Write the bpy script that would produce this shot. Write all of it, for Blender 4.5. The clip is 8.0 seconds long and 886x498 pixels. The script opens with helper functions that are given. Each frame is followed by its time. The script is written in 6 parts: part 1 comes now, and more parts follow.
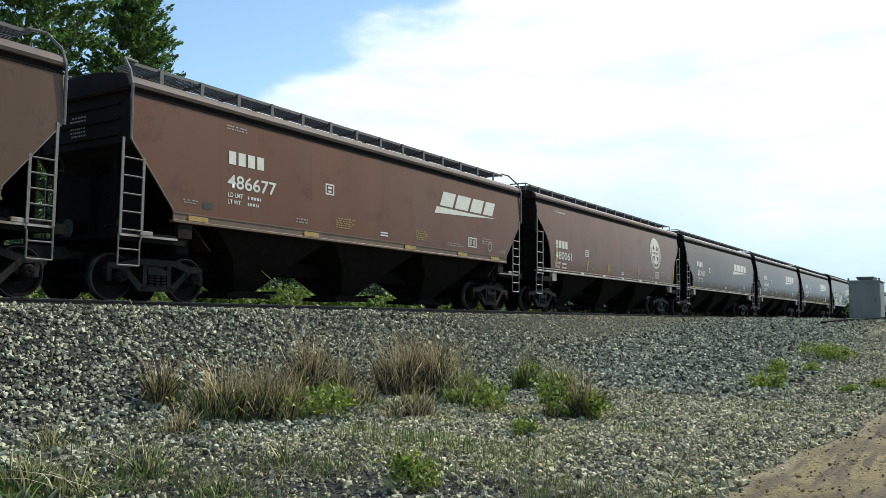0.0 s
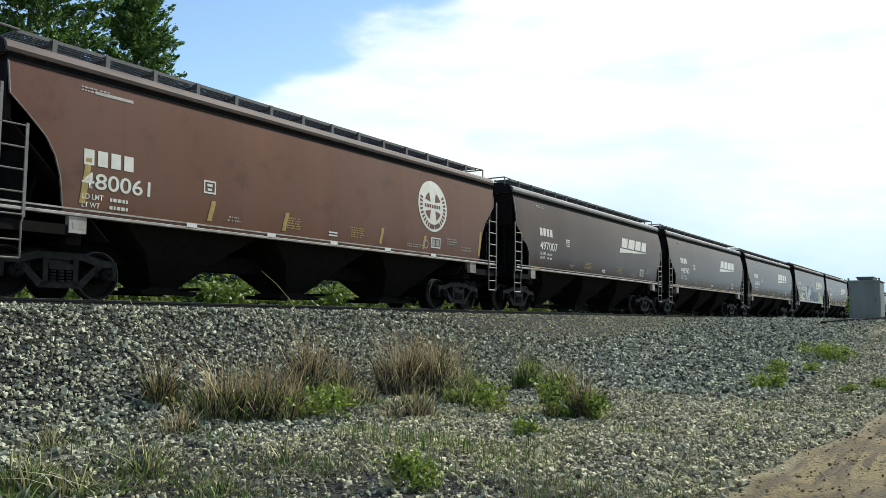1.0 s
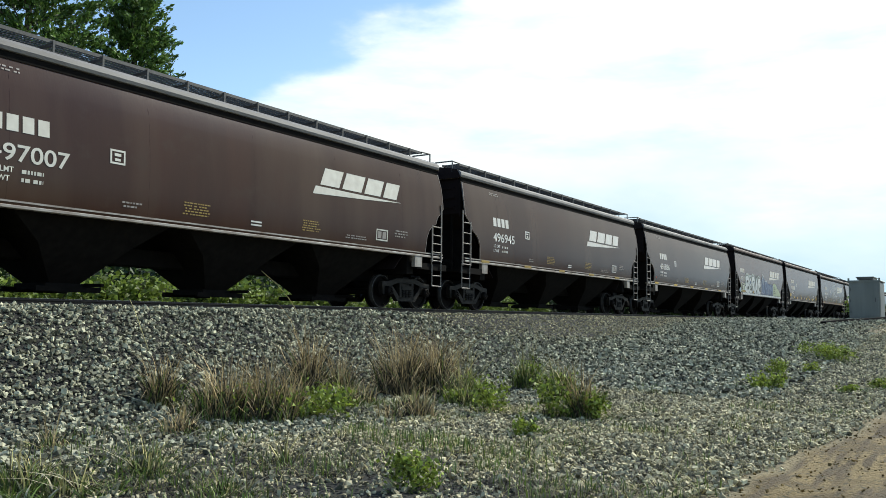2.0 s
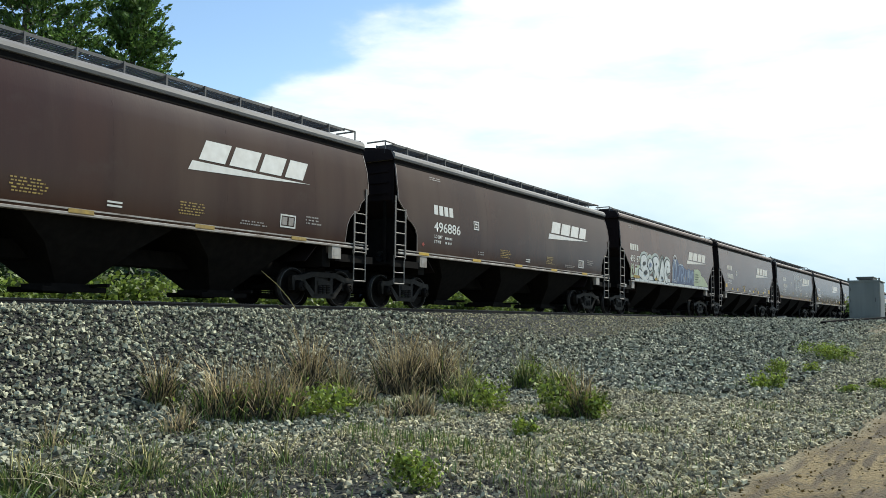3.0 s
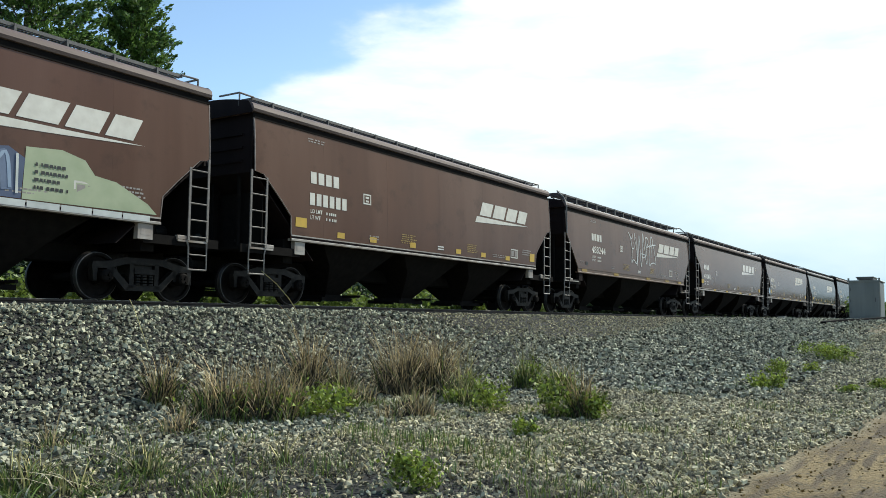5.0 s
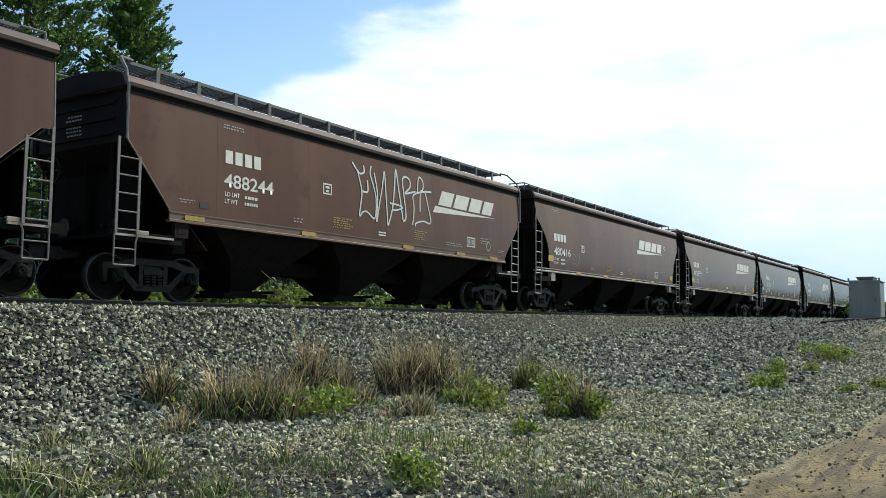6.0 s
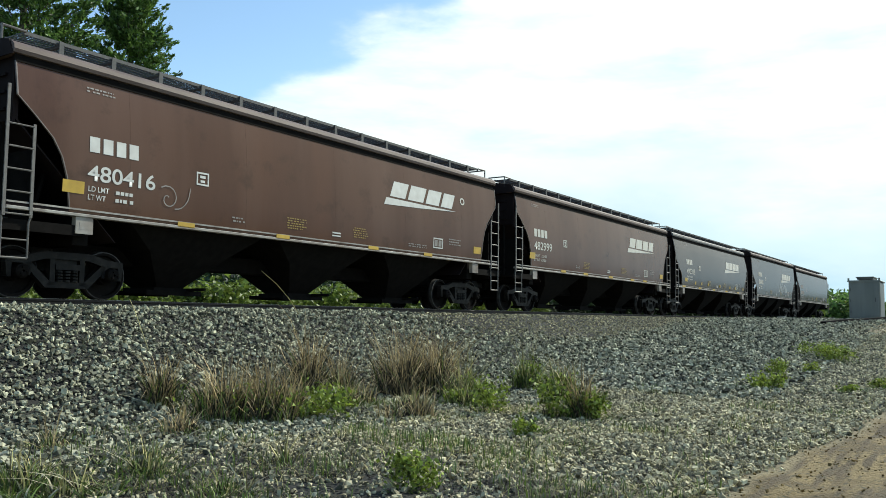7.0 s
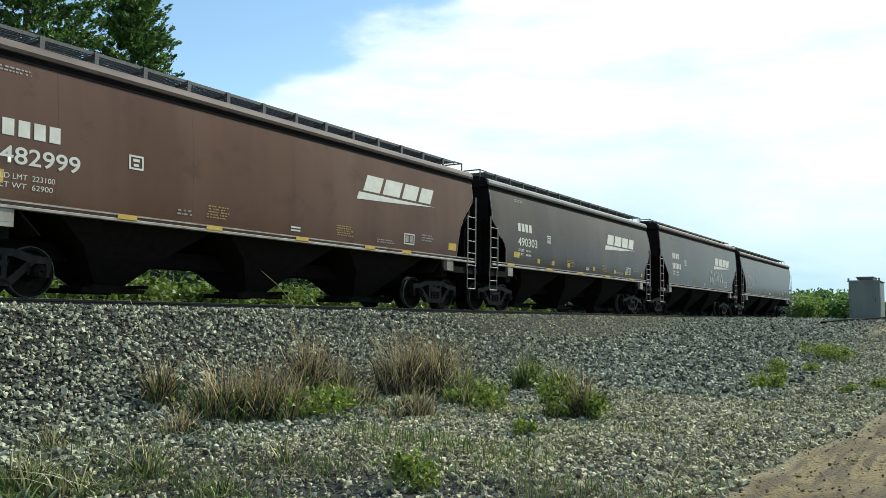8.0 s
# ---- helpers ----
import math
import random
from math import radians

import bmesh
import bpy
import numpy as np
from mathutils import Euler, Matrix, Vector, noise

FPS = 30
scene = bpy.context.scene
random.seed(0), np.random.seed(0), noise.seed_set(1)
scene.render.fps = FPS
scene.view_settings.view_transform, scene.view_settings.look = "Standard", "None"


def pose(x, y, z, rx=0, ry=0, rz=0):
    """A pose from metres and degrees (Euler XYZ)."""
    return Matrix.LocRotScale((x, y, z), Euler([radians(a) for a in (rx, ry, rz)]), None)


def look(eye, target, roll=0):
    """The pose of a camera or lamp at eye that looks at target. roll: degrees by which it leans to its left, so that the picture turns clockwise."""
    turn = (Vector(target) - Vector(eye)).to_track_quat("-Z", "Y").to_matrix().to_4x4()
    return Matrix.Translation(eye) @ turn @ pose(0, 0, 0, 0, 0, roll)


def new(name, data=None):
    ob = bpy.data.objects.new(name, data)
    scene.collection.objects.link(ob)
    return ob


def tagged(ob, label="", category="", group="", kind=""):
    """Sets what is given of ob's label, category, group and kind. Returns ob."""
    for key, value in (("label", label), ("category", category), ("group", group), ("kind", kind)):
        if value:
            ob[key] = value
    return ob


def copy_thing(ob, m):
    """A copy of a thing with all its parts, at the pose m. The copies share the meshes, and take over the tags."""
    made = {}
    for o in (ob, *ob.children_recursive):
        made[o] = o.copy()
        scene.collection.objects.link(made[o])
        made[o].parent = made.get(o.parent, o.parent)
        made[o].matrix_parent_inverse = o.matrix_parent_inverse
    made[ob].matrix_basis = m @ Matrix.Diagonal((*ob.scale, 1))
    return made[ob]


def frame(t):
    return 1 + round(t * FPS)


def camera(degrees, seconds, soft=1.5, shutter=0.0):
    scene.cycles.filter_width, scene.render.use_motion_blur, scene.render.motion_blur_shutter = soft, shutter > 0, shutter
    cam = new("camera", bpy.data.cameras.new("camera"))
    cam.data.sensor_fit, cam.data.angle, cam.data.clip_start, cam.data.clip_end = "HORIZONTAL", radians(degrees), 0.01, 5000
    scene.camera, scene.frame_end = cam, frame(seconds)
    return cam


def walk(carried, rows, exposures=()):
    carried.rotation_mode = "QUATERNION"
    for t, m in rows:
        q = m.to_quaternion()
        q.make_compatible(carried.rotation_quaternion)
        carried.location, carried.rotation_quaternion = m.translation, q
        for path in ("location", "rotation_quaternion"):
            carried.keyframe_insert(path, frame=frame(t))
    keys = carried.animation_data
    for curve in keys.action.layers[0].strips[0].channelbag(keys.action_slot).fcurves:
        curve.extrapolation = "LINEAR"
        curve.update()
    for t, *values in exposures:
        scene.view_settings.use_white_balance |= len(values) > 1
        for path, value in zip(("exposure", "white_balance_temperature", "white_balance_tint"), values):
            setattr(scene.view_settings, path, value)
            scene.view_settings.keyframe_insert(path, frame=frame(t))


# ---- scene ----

# ---- camera: it stands still beside the embankment, a little below rail level ----
EYE = Vector((0.0, -14.916, -0.304))
TURN, TILT = radians(57.124), radians(4.762)
AHEAD = Vector((math.sin(TURN) * math.cos(TILT), math.cos(TURN) * math.cos(TILT), math.sin(TILT)))
cam = camera(55.504, 8.0, soft=0.7, shutter=0.0)
STAND = look(EYE, EYE + AHEAD * 10, 0.497)
walk(cam, [(0.0, STAND), (8.0, STAND)], exposures=[(0.0, 0.04, 6500, 2.5), (3.0, 0.04, 6500, 4.0), (6.0, 0.04, 6500, 3.0), (8.0, 0.04, 6500, -2.5)])

# ---- world, sun ----
SUN_TO = Vector((0.71, -0.25, 0.66)).normalized()


def make_world():
    w = bpy.data.worlds.new("sky")
    w.use_nodes = True
    nt = w.node_tree
    nt.nodes.clear()
    n, l = nt.nodes.new, nt.links.new
    out = n("ShaderNodeOutputWorld")
    sky = n("ShaderNodeTexSky")
    sky.sky_type = "NISHITA"
    sky.sun_disc = False
    sky.sun_elevation = math.asin(SUN_TO.z)
    sky.sun_rotation = math.atan2(SUN_TO.x, SUN_TO.y)
    sky.air_density, sky.dust_density, sky.ozone_density = 1.0, 0.25, 1.6
    bg = n("ShaderNodeBackground")
    bg.inputs["Strength"].default_value = SKY_STRENGTH
    l(sky.outputs[0], bg.inputs["Color"])
    # a bank of thin bright cloud over the half of the sky towards the far end of the line
    tc = n("ShaderNodeTexCoord")
    mp = n("ShaderNodeMapping")
    mp.inputs["Scale"].default_value = (1.0, 1.0, 2.6)
    l(tc.outputs["Generated"], mp.inputs["Vector"])
    nz = n("ShaderNodeTexNoise")
    nz.inputs["Scale"].default_value = 4.5
    nz.inputs["Detail"].default_value = 6.0
    nz.inputs["Roughness"].default_value = 0.52
    l(mp.outputs[0], nz.inputs["Vector"])
    dot = n("ShaderNodeVectorMath")
    dot.operation = "DOT_PRODUCT"
    dot.inputs[1].default_value = CLOUD_NORMAL
    l(tc.outputs["Generated"], dot.inputs[0])
    add = n("ShaderNodeMath")
    add.operation = "MULTIPLY_ADD"
    add.inputs[1].default_value = 0.24
    l(nz.outputs["Fac"], add.inputs[0])
    l(dot.outputs["Value"], add.inputs[2])
    ramp = n("ShaderNodeMapRange")
    ramp.interpolation_type = "SMOOTHERSTEP"
    # it is cut off towards the unseen road side, to dim the wagons' reflections
    way = n("ShaderNodeSeparateXYZ")
    l(tc.outputs["Generated"], way.inputs[0])
    ends = n("ShaderNodeMapRange")
    ends.interpolation_type = "SMOOTHERSTEP"
    ends.inputs["From Min"].default_value, ends.inputs["From Max"].default_value = 0.36, 0.66
    l(way.outputs["X"], ends.inputs["Value"])
    cover = n("ShaderNodeMath")
    cover.operation = "MULTIPLY"
    ramp.inputs["From Min"].default_value = CLOUD_EDGE
    ramp.inputs["From Max"].default_value = CLOUD_EDGE + 0.06
    l(add.outputs[0], ramp.inputs["Value"])
    # near the horizon the bank thins out into pale blue haze
    sep = n("ShaderNodeSeparateXYZ")
    l(tc.outputs["Generated"], sep.inputs[0])
    veil = n("ShaderNodeTexNoise")
    veil.inputs["Scale"].default_value, veil.inputs["Detail"].default_value = 5.0, 5.0
    l(mp.outputs[0], veil.inputs["Vector"])
    vadd = n("ShaderNodeMath")
    vadd.operation = "MULTIPLY_ADD"
    vadd.inputs[1].default_value = 0.26
    l(veil.outputs["Fac"], vadd.inputs[0])
    l(sep.outputs["Z"], vadd.inputs[2])
    thin = n("ShaderNodeMapRange")
    thin.interpolation_type = "SMOOTHSTEP"
    thin.inputs["From Min"].default_value, thin.inputs["From Max"].default_value = 0.11, 0.35
    l(vadd.outputs[0], thin.inputs["Value"])
    tint = n("ShaderNodeMix")
    tint.data_type = "RGBA"
    tint.inputs["A"].default_value, tint.inputs["B"].default_value = (0.50, 0.70, 0.88, 1), (0.96, 0.99, 1.0, 1)
    l(thin.outputs[0], tint.inputs["Factor"])
    streak = n("ShaderNodeMapping")
    streak.inputs["Scale"].default_value, streak.inputs["Rotation"].default_value = (2.0, 2.0, 9.0), (0.25, -0.3, 0.0)
    l(tc.outputs["Generated"], streak.inputs["Vector"])
    wisps = n("ShaderNodeTexNoise")
    wisps.inputs["Scale"].default_value, wisps.inputs["Detail"].default_value, wisps.inputs["Roughness"].default_value = 2.2, 7.0, 0.6
    l(streak.outputs[0], wisps.inputs["Vector"])
    pick = n("ShaderNodeMapRange")
    pick.inputs["From Min"].default_value, pick.inputs["From Max"].default_value, pick.inputs["To Max"].default_value = 0.46, 0.68, 0.8
    l(wisps.outputs["Fac"], pick.inputs["Value"])
    veiled = n("ShaderNodeMix")
    veiled.data_type = "RGBA"
    veiled.inputs["B"].default_value = (0.70, 0.85, 0.95, 1)
    l(pick.outputs[0], veiled.inputs["Factor"])
    l(tint.outputs["Result"], veiled.inputs["A"])
    white = n("ShaderNodeBackground")
    l(veiled.outputs["Result"], white.inputs["Color"])
    white.inputs["Strength"].default_value = CLOUD_STRENGTH
    mix = n("ShaderNodeMixShader")
    l(ramp.outputs[0], cover.inputs[0])
    l(ends.outputs[0], cover.inputs[1])
    l(cover.outputs[0], mix.inputs[0])
    l(bg.outputs[0], mix.inputs[1])
    l(white.outputs[0], mix.inputs[2])
    l(mix.outputs[0], out.inputs["Surface"])
    scene.world = w


SKY_STRENGTH, CLOUD_STRENGTH = 0.20, 1.12
CLOUD_NORMAL, CLOUD_EDGE = (0.483, -0.166, -0.860), 0.088
make_world()
sun = new("sun", bpy.data.lights.new("sun", "SUN"))
sun.data.energy, sun.data.angle, sun.data.color = 5.0, radians(0.8), (1.0, 0.95, 0.87)
sun.matrix_world = look(SUN_TO * 100, (0, 0, 0))
scene.view_settings.exposure = 0.0


# ---- materials ----
def material(name, col, col2=None, rough=0.6, metal=0.0, scale=8.0, bump=0.0, bump_scale=40.0, stretch=(1, 1, 1), spread=0.5, rand=0.0, island=0.0, dirt=None, dirt_scale=0.7, scuff=None, translucent=0.0, gloss=0.5):
    m = bpy.data.materials.new(name)
    m.use_nodes = True
    nt = m.node_tree
    n, l = nt.nodes.new, nt.links.new
    p = nt.nodes["Principled BSDF"]
    p.inputs["Roughness"].default_value, p.inputs["Metallic"].default_value = rough, metal
    p.inputs["Specular IOR Level"].default_value = gloss
    tc = n("ShaderNodeTexCoord")
    mp = n("ShaderNodeMapping")
    mp.inputs["Scale"].default_value = stretch
    l(tc.outputs["Object"], mp.inputs["Vector"])
    nz = n("ShaderNodeTexNoise")
    nz.inputs["Scale"].default_value, nz.inputs["Detail"].default_value = scale, 6.0
    l(mp.outputs[0], nz.inputs["Vector"])
    mr = n("ShaderNodeMapRange")
    mr.inputs["From Min"].default_value, mr.inputs["From Max"].default_value = 0.5 - spread / 2, 0.5 + spread / 2
    l(nz.outputs["Fac"], mr.inputs["Value"])
    mix = n("ShaderNodeMix")
    mix.data_type = "RGBA"
    mix.inputs["A"].default_value, mix.inputs["B"].default_value = (*col, 1), (*(col2 or [c * 0.75 for c in col]), 1)
    l(mr.outputs[0], mix.inputs["Factor"])
    last = mix.outputs["Result"]
    if dirt:
        nd = n("ShaderNodeTexNoise")
        nd.inputs["Scale"].default_value, nd.inputs["Detail"].default_value = dirt_scale, 5.0
        l(mp.outputs[0], nd.inputs["Vector"])
        rd = n("ShaderNodeMapRange")
        rd.inputs["From Min"].default_value, rd.inputs["From Max"].default_value = 0.46, 0.72
        l(nd.outputs["Fac"], rd.inputs["Value"])
        mx = n("ShaderNodeMix")
        mx.data_type = "RGBA"
        mx.inputs["B"].default_value = (*dirt, 1)
        l(rd.outputs[0], mx.inputs["Factor"])
        l(last, mx.inputs["A"])
        last = mx.outputs["Result"]
    if scuff:
        ns = n("ShaderNodeTexNoise")
        ns.inputs["Scale"].default_value, ns.inputs["Detail"].default_value, ns.inputs["Roughness"].default_value = 1.7, 9.0, 0.68
        l(tc.outputs["Object"], ns.inputs["Vector"])
        scuffed = n("ShaderNodeMapRange")
        scuffed.inputs["From Min"].default_value, scuffed.inputs["From Max"].default_value, scuffed.inputs["To Max"].default_value = 0.55, 0.72, 0.55
        l(ns.outputs["Fac"], scuffed.inputs["Value"])
        mk = n("ShaderNodeMix")
        mk.data_type = "RGBA"
        mk.inputs["B"].default_value = (*scuff, 1)
        l(scuffed.outputs[0], mk.inputs["Factor"])
        l(last, mk.inputs["A"])
        last = mk.outputs["Result"]
    if rand or island:
        if rand:
            src = n("ShaderNodeObjectInfo").outputs["Random"]
        else:
            src = n("ShaderNodeNewGeometry").outputs["Random Per Island"]
        amount = rand or island
        rr = n("ShaderNodeMapRange")
        rr.inputs["To Min"].default_value, rr.inputs["To Max"].default_value = 1 - amount, 1 + amount
        l(src, rr.inputs["Value"])
        hs = n("ShaderNodeHueSaturation")
        l(rr.outputs[0], hs.inputs["Value"])
        l(last, hs.inputs["Color"])
        last = hs.outputs["Color"]
    l(last, p.inputs["Base Color"])
    if bump:
        nb = n("ShaderNodeTexNoise")
        nb.inputs["Scale"].default_value, nb.inputs["Detail"].default_value = bump_scale, 4.0
        l(mp.outputs[0], nb.inputs["Vector"])
        bp = n("ShaderNodeBump")
        bp.inputs["Strength"].default_value, bp.inputs["Distance"].default_value = bump, 0.02
        l(nb.outputs["Fac"], bp.inputs["Height"])
        l(bp.outputs[0], p.inputs["Normal"])
    if translucent:
        tr = n("ShaderNodeBsdfTranslucent")
        l(last, tr.inputs["Color"])
        ms = n("ShaderNodeMixShader")
        ms.inputs[0].default_value = translucent
        l(p.outputs[0], ms.inputs[1])
        l(tr.outputs[0], ms.inputs[2])
        l(ms.outputs[0], nt.nodes["Material Output"].inputs["Surface"])
    return m


STREAK = (1.0, 1.0, 0.12)
PAINT = {
    "oxide": material("oxide_brown_paint", (0.152, 0.066, 0.036), (0.110, 0.047, 0.026), 0.24, 0, 1.2, 0.05, 30, STREAK, 0.6, dirt=(0.135, 0.066, 0.042), scuff=(0.06, 0.026, 0.013), gloss=0.27),
    "warm": material("warm_brown_paint", (0.120, 0.066, 0.034), (0.078, 0.042, 0.022), 0.24, 0, 1.0, 0.05, 30, STREAK, 0.6, dirt=(0.105, 0.062, 0.040), scuff=(0.028, 0.013, 0.007), gloss=0.27),
    "brown": material("plain_brown_paint", (0.112, 0.051, 0.028), (0.076, 0.034, 0.019), 0.24, 0, 1.1, 0.05, 30, STREAK, 0.6, dirt=(0.125, 0.066, 0.042), scuff=(0.046, 0.021, 0.011), gloss=0.27),
    "dark": material("dark_grimy_brown_paint", (0.050, 0.0200, 0.0110), (0.030, 0.012, 0.007), 0.24, 0, 1.1, 0.05, 30, STREAK, 0.6, dirt=(0.066, 0.038, 0.024), scuff=(0.05, 0.03, 0.02), gloss=0.27),
    "grey": material("grey_brown_paint", (0.050, 0.036, 0.028), (0.036, 0.026, 0.020), 0.24, 0, 1.1, 0.05, 30, STREAK, 0.6, dirt=(0.076, 0.056, 0.043), scuff=(0.026, 0.019, 0.015), gloss=0.27),
}
# near black: shade under wagons and eaves is put into this grime
BLACK = material("grime_and_shade_black", (0.0058, 0.0052, 0.0048), (0.0125, 0.0108, 0.0096), 0.85, 0, 6, 0.15, 30, gloss=0.06)
# the ends' shade away from the sun is mixed into this grimy paint
GRIME_SHADE = material("grime_and_shade_end_paint", (0.011, 0.0075, 0.0075), (0.020, 0.0135, 0.013), 0.8, 0, 2.5, 0.1, 30, STREAK, gloss=0.1)
# shade below the wagons is put into the colour of trucks and wheels
TRUCK = material("cast_steel_dust_and_shade", (0.004, 0.0036, 0.0033), (0.009, 0.008, 0.007), 0.55, 0.0, 5, 0.25, 40, (1, 1, 1), 0.4, dirt=(0.022, 0.019, 0.016), dirt_scale=7.0, gloss=0.2)
WHEEL = material("wheel_steel_rust_and_shade", (0.005, 0.0045, 0.004), (0.013, 0.011, 0.010), 0.7, 0.0, 9, 0.1, 40, gloss=0.05)
TREAD = material("worn_wheel_rim_steel", (0.075, 0.07, 0.066), (0.012, 0.011, 0.010), 0.5, 0.0, 7, 0.05, 40)
GALV = material("galvanised_steel", (0.11, 0.11, 0.108), (0.065, 0.064, 0.06), 0.6, 0.3, 14, 0.05, 60)
RUNG = material("worn_grey_rung_steel", (0.20, 0.19, 0.175), (0.12, 0.105, 0.095), 0.55, 0.3, 12)
EDGE = material("worn_pale_edge_paint", (0.24, 0.20, 0.175), (0.10, 0.07, 0.055), 0.5, 0, 5)
ROOF = material("weathered_roof_paint", (0.175, 0.128, 0.108), (0.095, 0.066, 0.055), 0.6, 0, 2.0, 0.06, 30, (0.5, 1, 1), 0.5, gloss=0.3)
SILL = material("pale_worn_sill_paint", (0.42, 0.40, 0.36), (0.24, 0.20, 0.17), 0.55, 0, 3.0, 0.08, 30, (1, 1, 1), 0.5, dirt=(0.17, 0.13, 0.10), dirt_scale=2.0)
SILL_OCHRE = material("ochre_brown_sill_paint", (0.135, 0.078, 0.045), (0.085, 0.048, 0.030), 0.5, 0, 3.0, 0.08, 30, (1, 1, 1), 0.5)
CREAM = material("cream_marking_paint", (0.66, 0.64, 0.56), (0.52, 0.49, 0.42), 0.6, 0, 5)
WHITE = material("white_marking_paint", (0.70, 0.69, 0.64), (0.55, 0.53, 0.48), 0.6, 0, 5)
FADED = material("faded_grey_stencil", (0.34, 0.31, 0.28), (0.22, 0.19, 0.165), 0.6, 0, 9)
YELLOW = material("yellow_reflective_stripe", (0.62, 0.40, 0.045), (0.45, 0.28, 0.04), 0.45, 0, 6)
OCHRE = material("dull_yellow_stencil", (0.42, 0.28, 0.05), (0.22, 0.145, 0.045), 0.6, 0, 9)
PALE_ROOF = material("pale_weathered_roof_paint", (0.25, 0.235, 0.22), (0.15, 0.14, 0.13), 0.6, 0, 2.0, 0.06, 30, (0.5, 1, 1), 0.5, gloss=0.3)
RAIL = material("rail_steel", (0.045, 0.033, 0.027), (0.028, 0.022, 0.018), 0.7, 0.2, 6, 0.1, 30)
RAILTOP = material("polished_rail_head", (0.6, 0.6, 0.58), (0.5, 0.5, 0.48), 0.35, 1.0, 6)
TIE = material("weathered_creosoted_timber", (0.09, 0.075, 0.062), (0.15, 0.13, 0.11), 0.85, 0, 4, 0.3, 30, (1, 6, 6))
BARK = material("grey_brown_bark", (0.14, 0.11, 0.085), (0.08, 0.062, 0.05), 0.9, 0, 8, 0.6, 12, (1, 1, 0.25))
LEAF_DARK = material("dark_green_leaf", (0.150, 0.250, 0.055), (0.075, 0.140, 0.034), 0.5, 0, 3, island=0.7, translucent=0.4)
# leaf green of the back rows, darkened for the shade they stand in
LEAF_SHADED = material("shaded_brush_leaf", (0.040, 0.075, 0.022), (0.022, 0.042, 0.014), 0.6, 0, 3, island=0.6, translucent=0.2)
LEAF_LIGHT = material("fresh_green_leaf", (0.22, 0.29, 0.055), (0.12, 0.18, 0.035), 0.5, 0, 3, island=0.6, translucent=0.35)
BLADE_DRY = material("dry_straw_blade", (0.50, 0.45, 0.20), (0.22, 0.20, 0.08), 0.75, 0, 6, island=0.8, translucent=0.2)
BLADE_GREEN = material("green_grass_blade", (0.155, 0.225, 0.042), (0.052, 0.085, 0.018), 0.6, 0, 6, island=0.7, translucent=0.25)
STONE = material("crushed_grey_ballast", (0.152, 0.148, 0.104), (0.43, 0.415, 0.293), 0.9, 0, 5, 0.3, 60, island=0.9, gloss=0.2)
WARM_STONE = material("sandy_grey_gravel", (0.235, 0.210, 0.133), (0.60, 0.534, 0.340), 0.9, 0, 4, 0.3, 60, island=0.75, gloss=0.2)
WEED_LEAF = material("yellow_green_weed_leaf", (0.27, 0.33, 0.05), (0.12, 0.17, 0.026), 0.55, 0, 9, island=0.8, translucent=0.35)
PALE_STRAW = material("bleached_straw_stalk", (0.55, 0.49, 0.33), (0.38, 0.33, 0.2), 0.7, 0, 6, island=0.5)
NAVY = material("dark_blue_spray_paint", (0.045, 0.065, 0.12), (0.075, 0.10, 0.17), 0.5, 0, 3)
PALE_BLUE = material("pale_blue_spray_paint", (0.30, 0.38, 0.48), (0.20, 0.27, 0.38), 0.5, 0, 3)
CABINET = material("brushed_aluminium_cabinet", (0.19, 0.20, 0.185), (0.13, 0.14, 0.13), 0.5, 0.4, 3, 0.05, 50, STREAK)
CABINET_DARK = material("dark_grey_vent_steel", (0.09, 0.09, 0.09), None, 0.5, 0.4, 6)
CLOD = material("brown_dirt_clod", (0.20, 0.14, 0.055), (0.12, 0.084, 0.034), 0.95, 0, 8, 0.4, 40, island=0.45, gloss=0.1)
CONCRETE = material("weathered_concrete", (0.33, 0.32, 0.30), (0.24, 0.23, 0.21), 0.9, 0, 6, 0.3, 30)
SPRAY_WHITE = material("white_spray_paint", (0.64, 0.65, 0.61), (0.46, 0.48, 0.45), 0.5, 0, 4)
SPRAY_BLACK = material("black_spray_paint", (0.02, 0.022, 0.022), None, 0.5, 0, 4)
SPRAY_BLUE = material("blue_spray_paint", (0.085, 0.12, 0.20), (0.15, 0.19, 0.27), 0.5, 0, 2.5)
SPRAY_MINT = material("pale_mint_spray_paint", (0.42, 0.46, 0.41), (0.30, 0.34, 0.30), 0.5, 0, 3)
BLADE_BROWN = material("brown_dry_grass_stem", (0.56, 0.44, 0.23), (0.25, 0.18, 0.085), 0.8, 0, 6, island=0.75, translucent=0.15)
# stem colour lowered to carry the shade inside the grass clumps
BLADE_DARK = material("dead_grass_stem_shade_dark", (0.050, 0.042, 0.024), (0.020, 0.017, 0.010), 0.8, 0, 6, island=0.6)
SPRAY_LIME = material("pale_lime_spray_paint", (0.40, 0.44, 0.28), (0.30, 0.35, 0.21), 0.5, 0, 3)


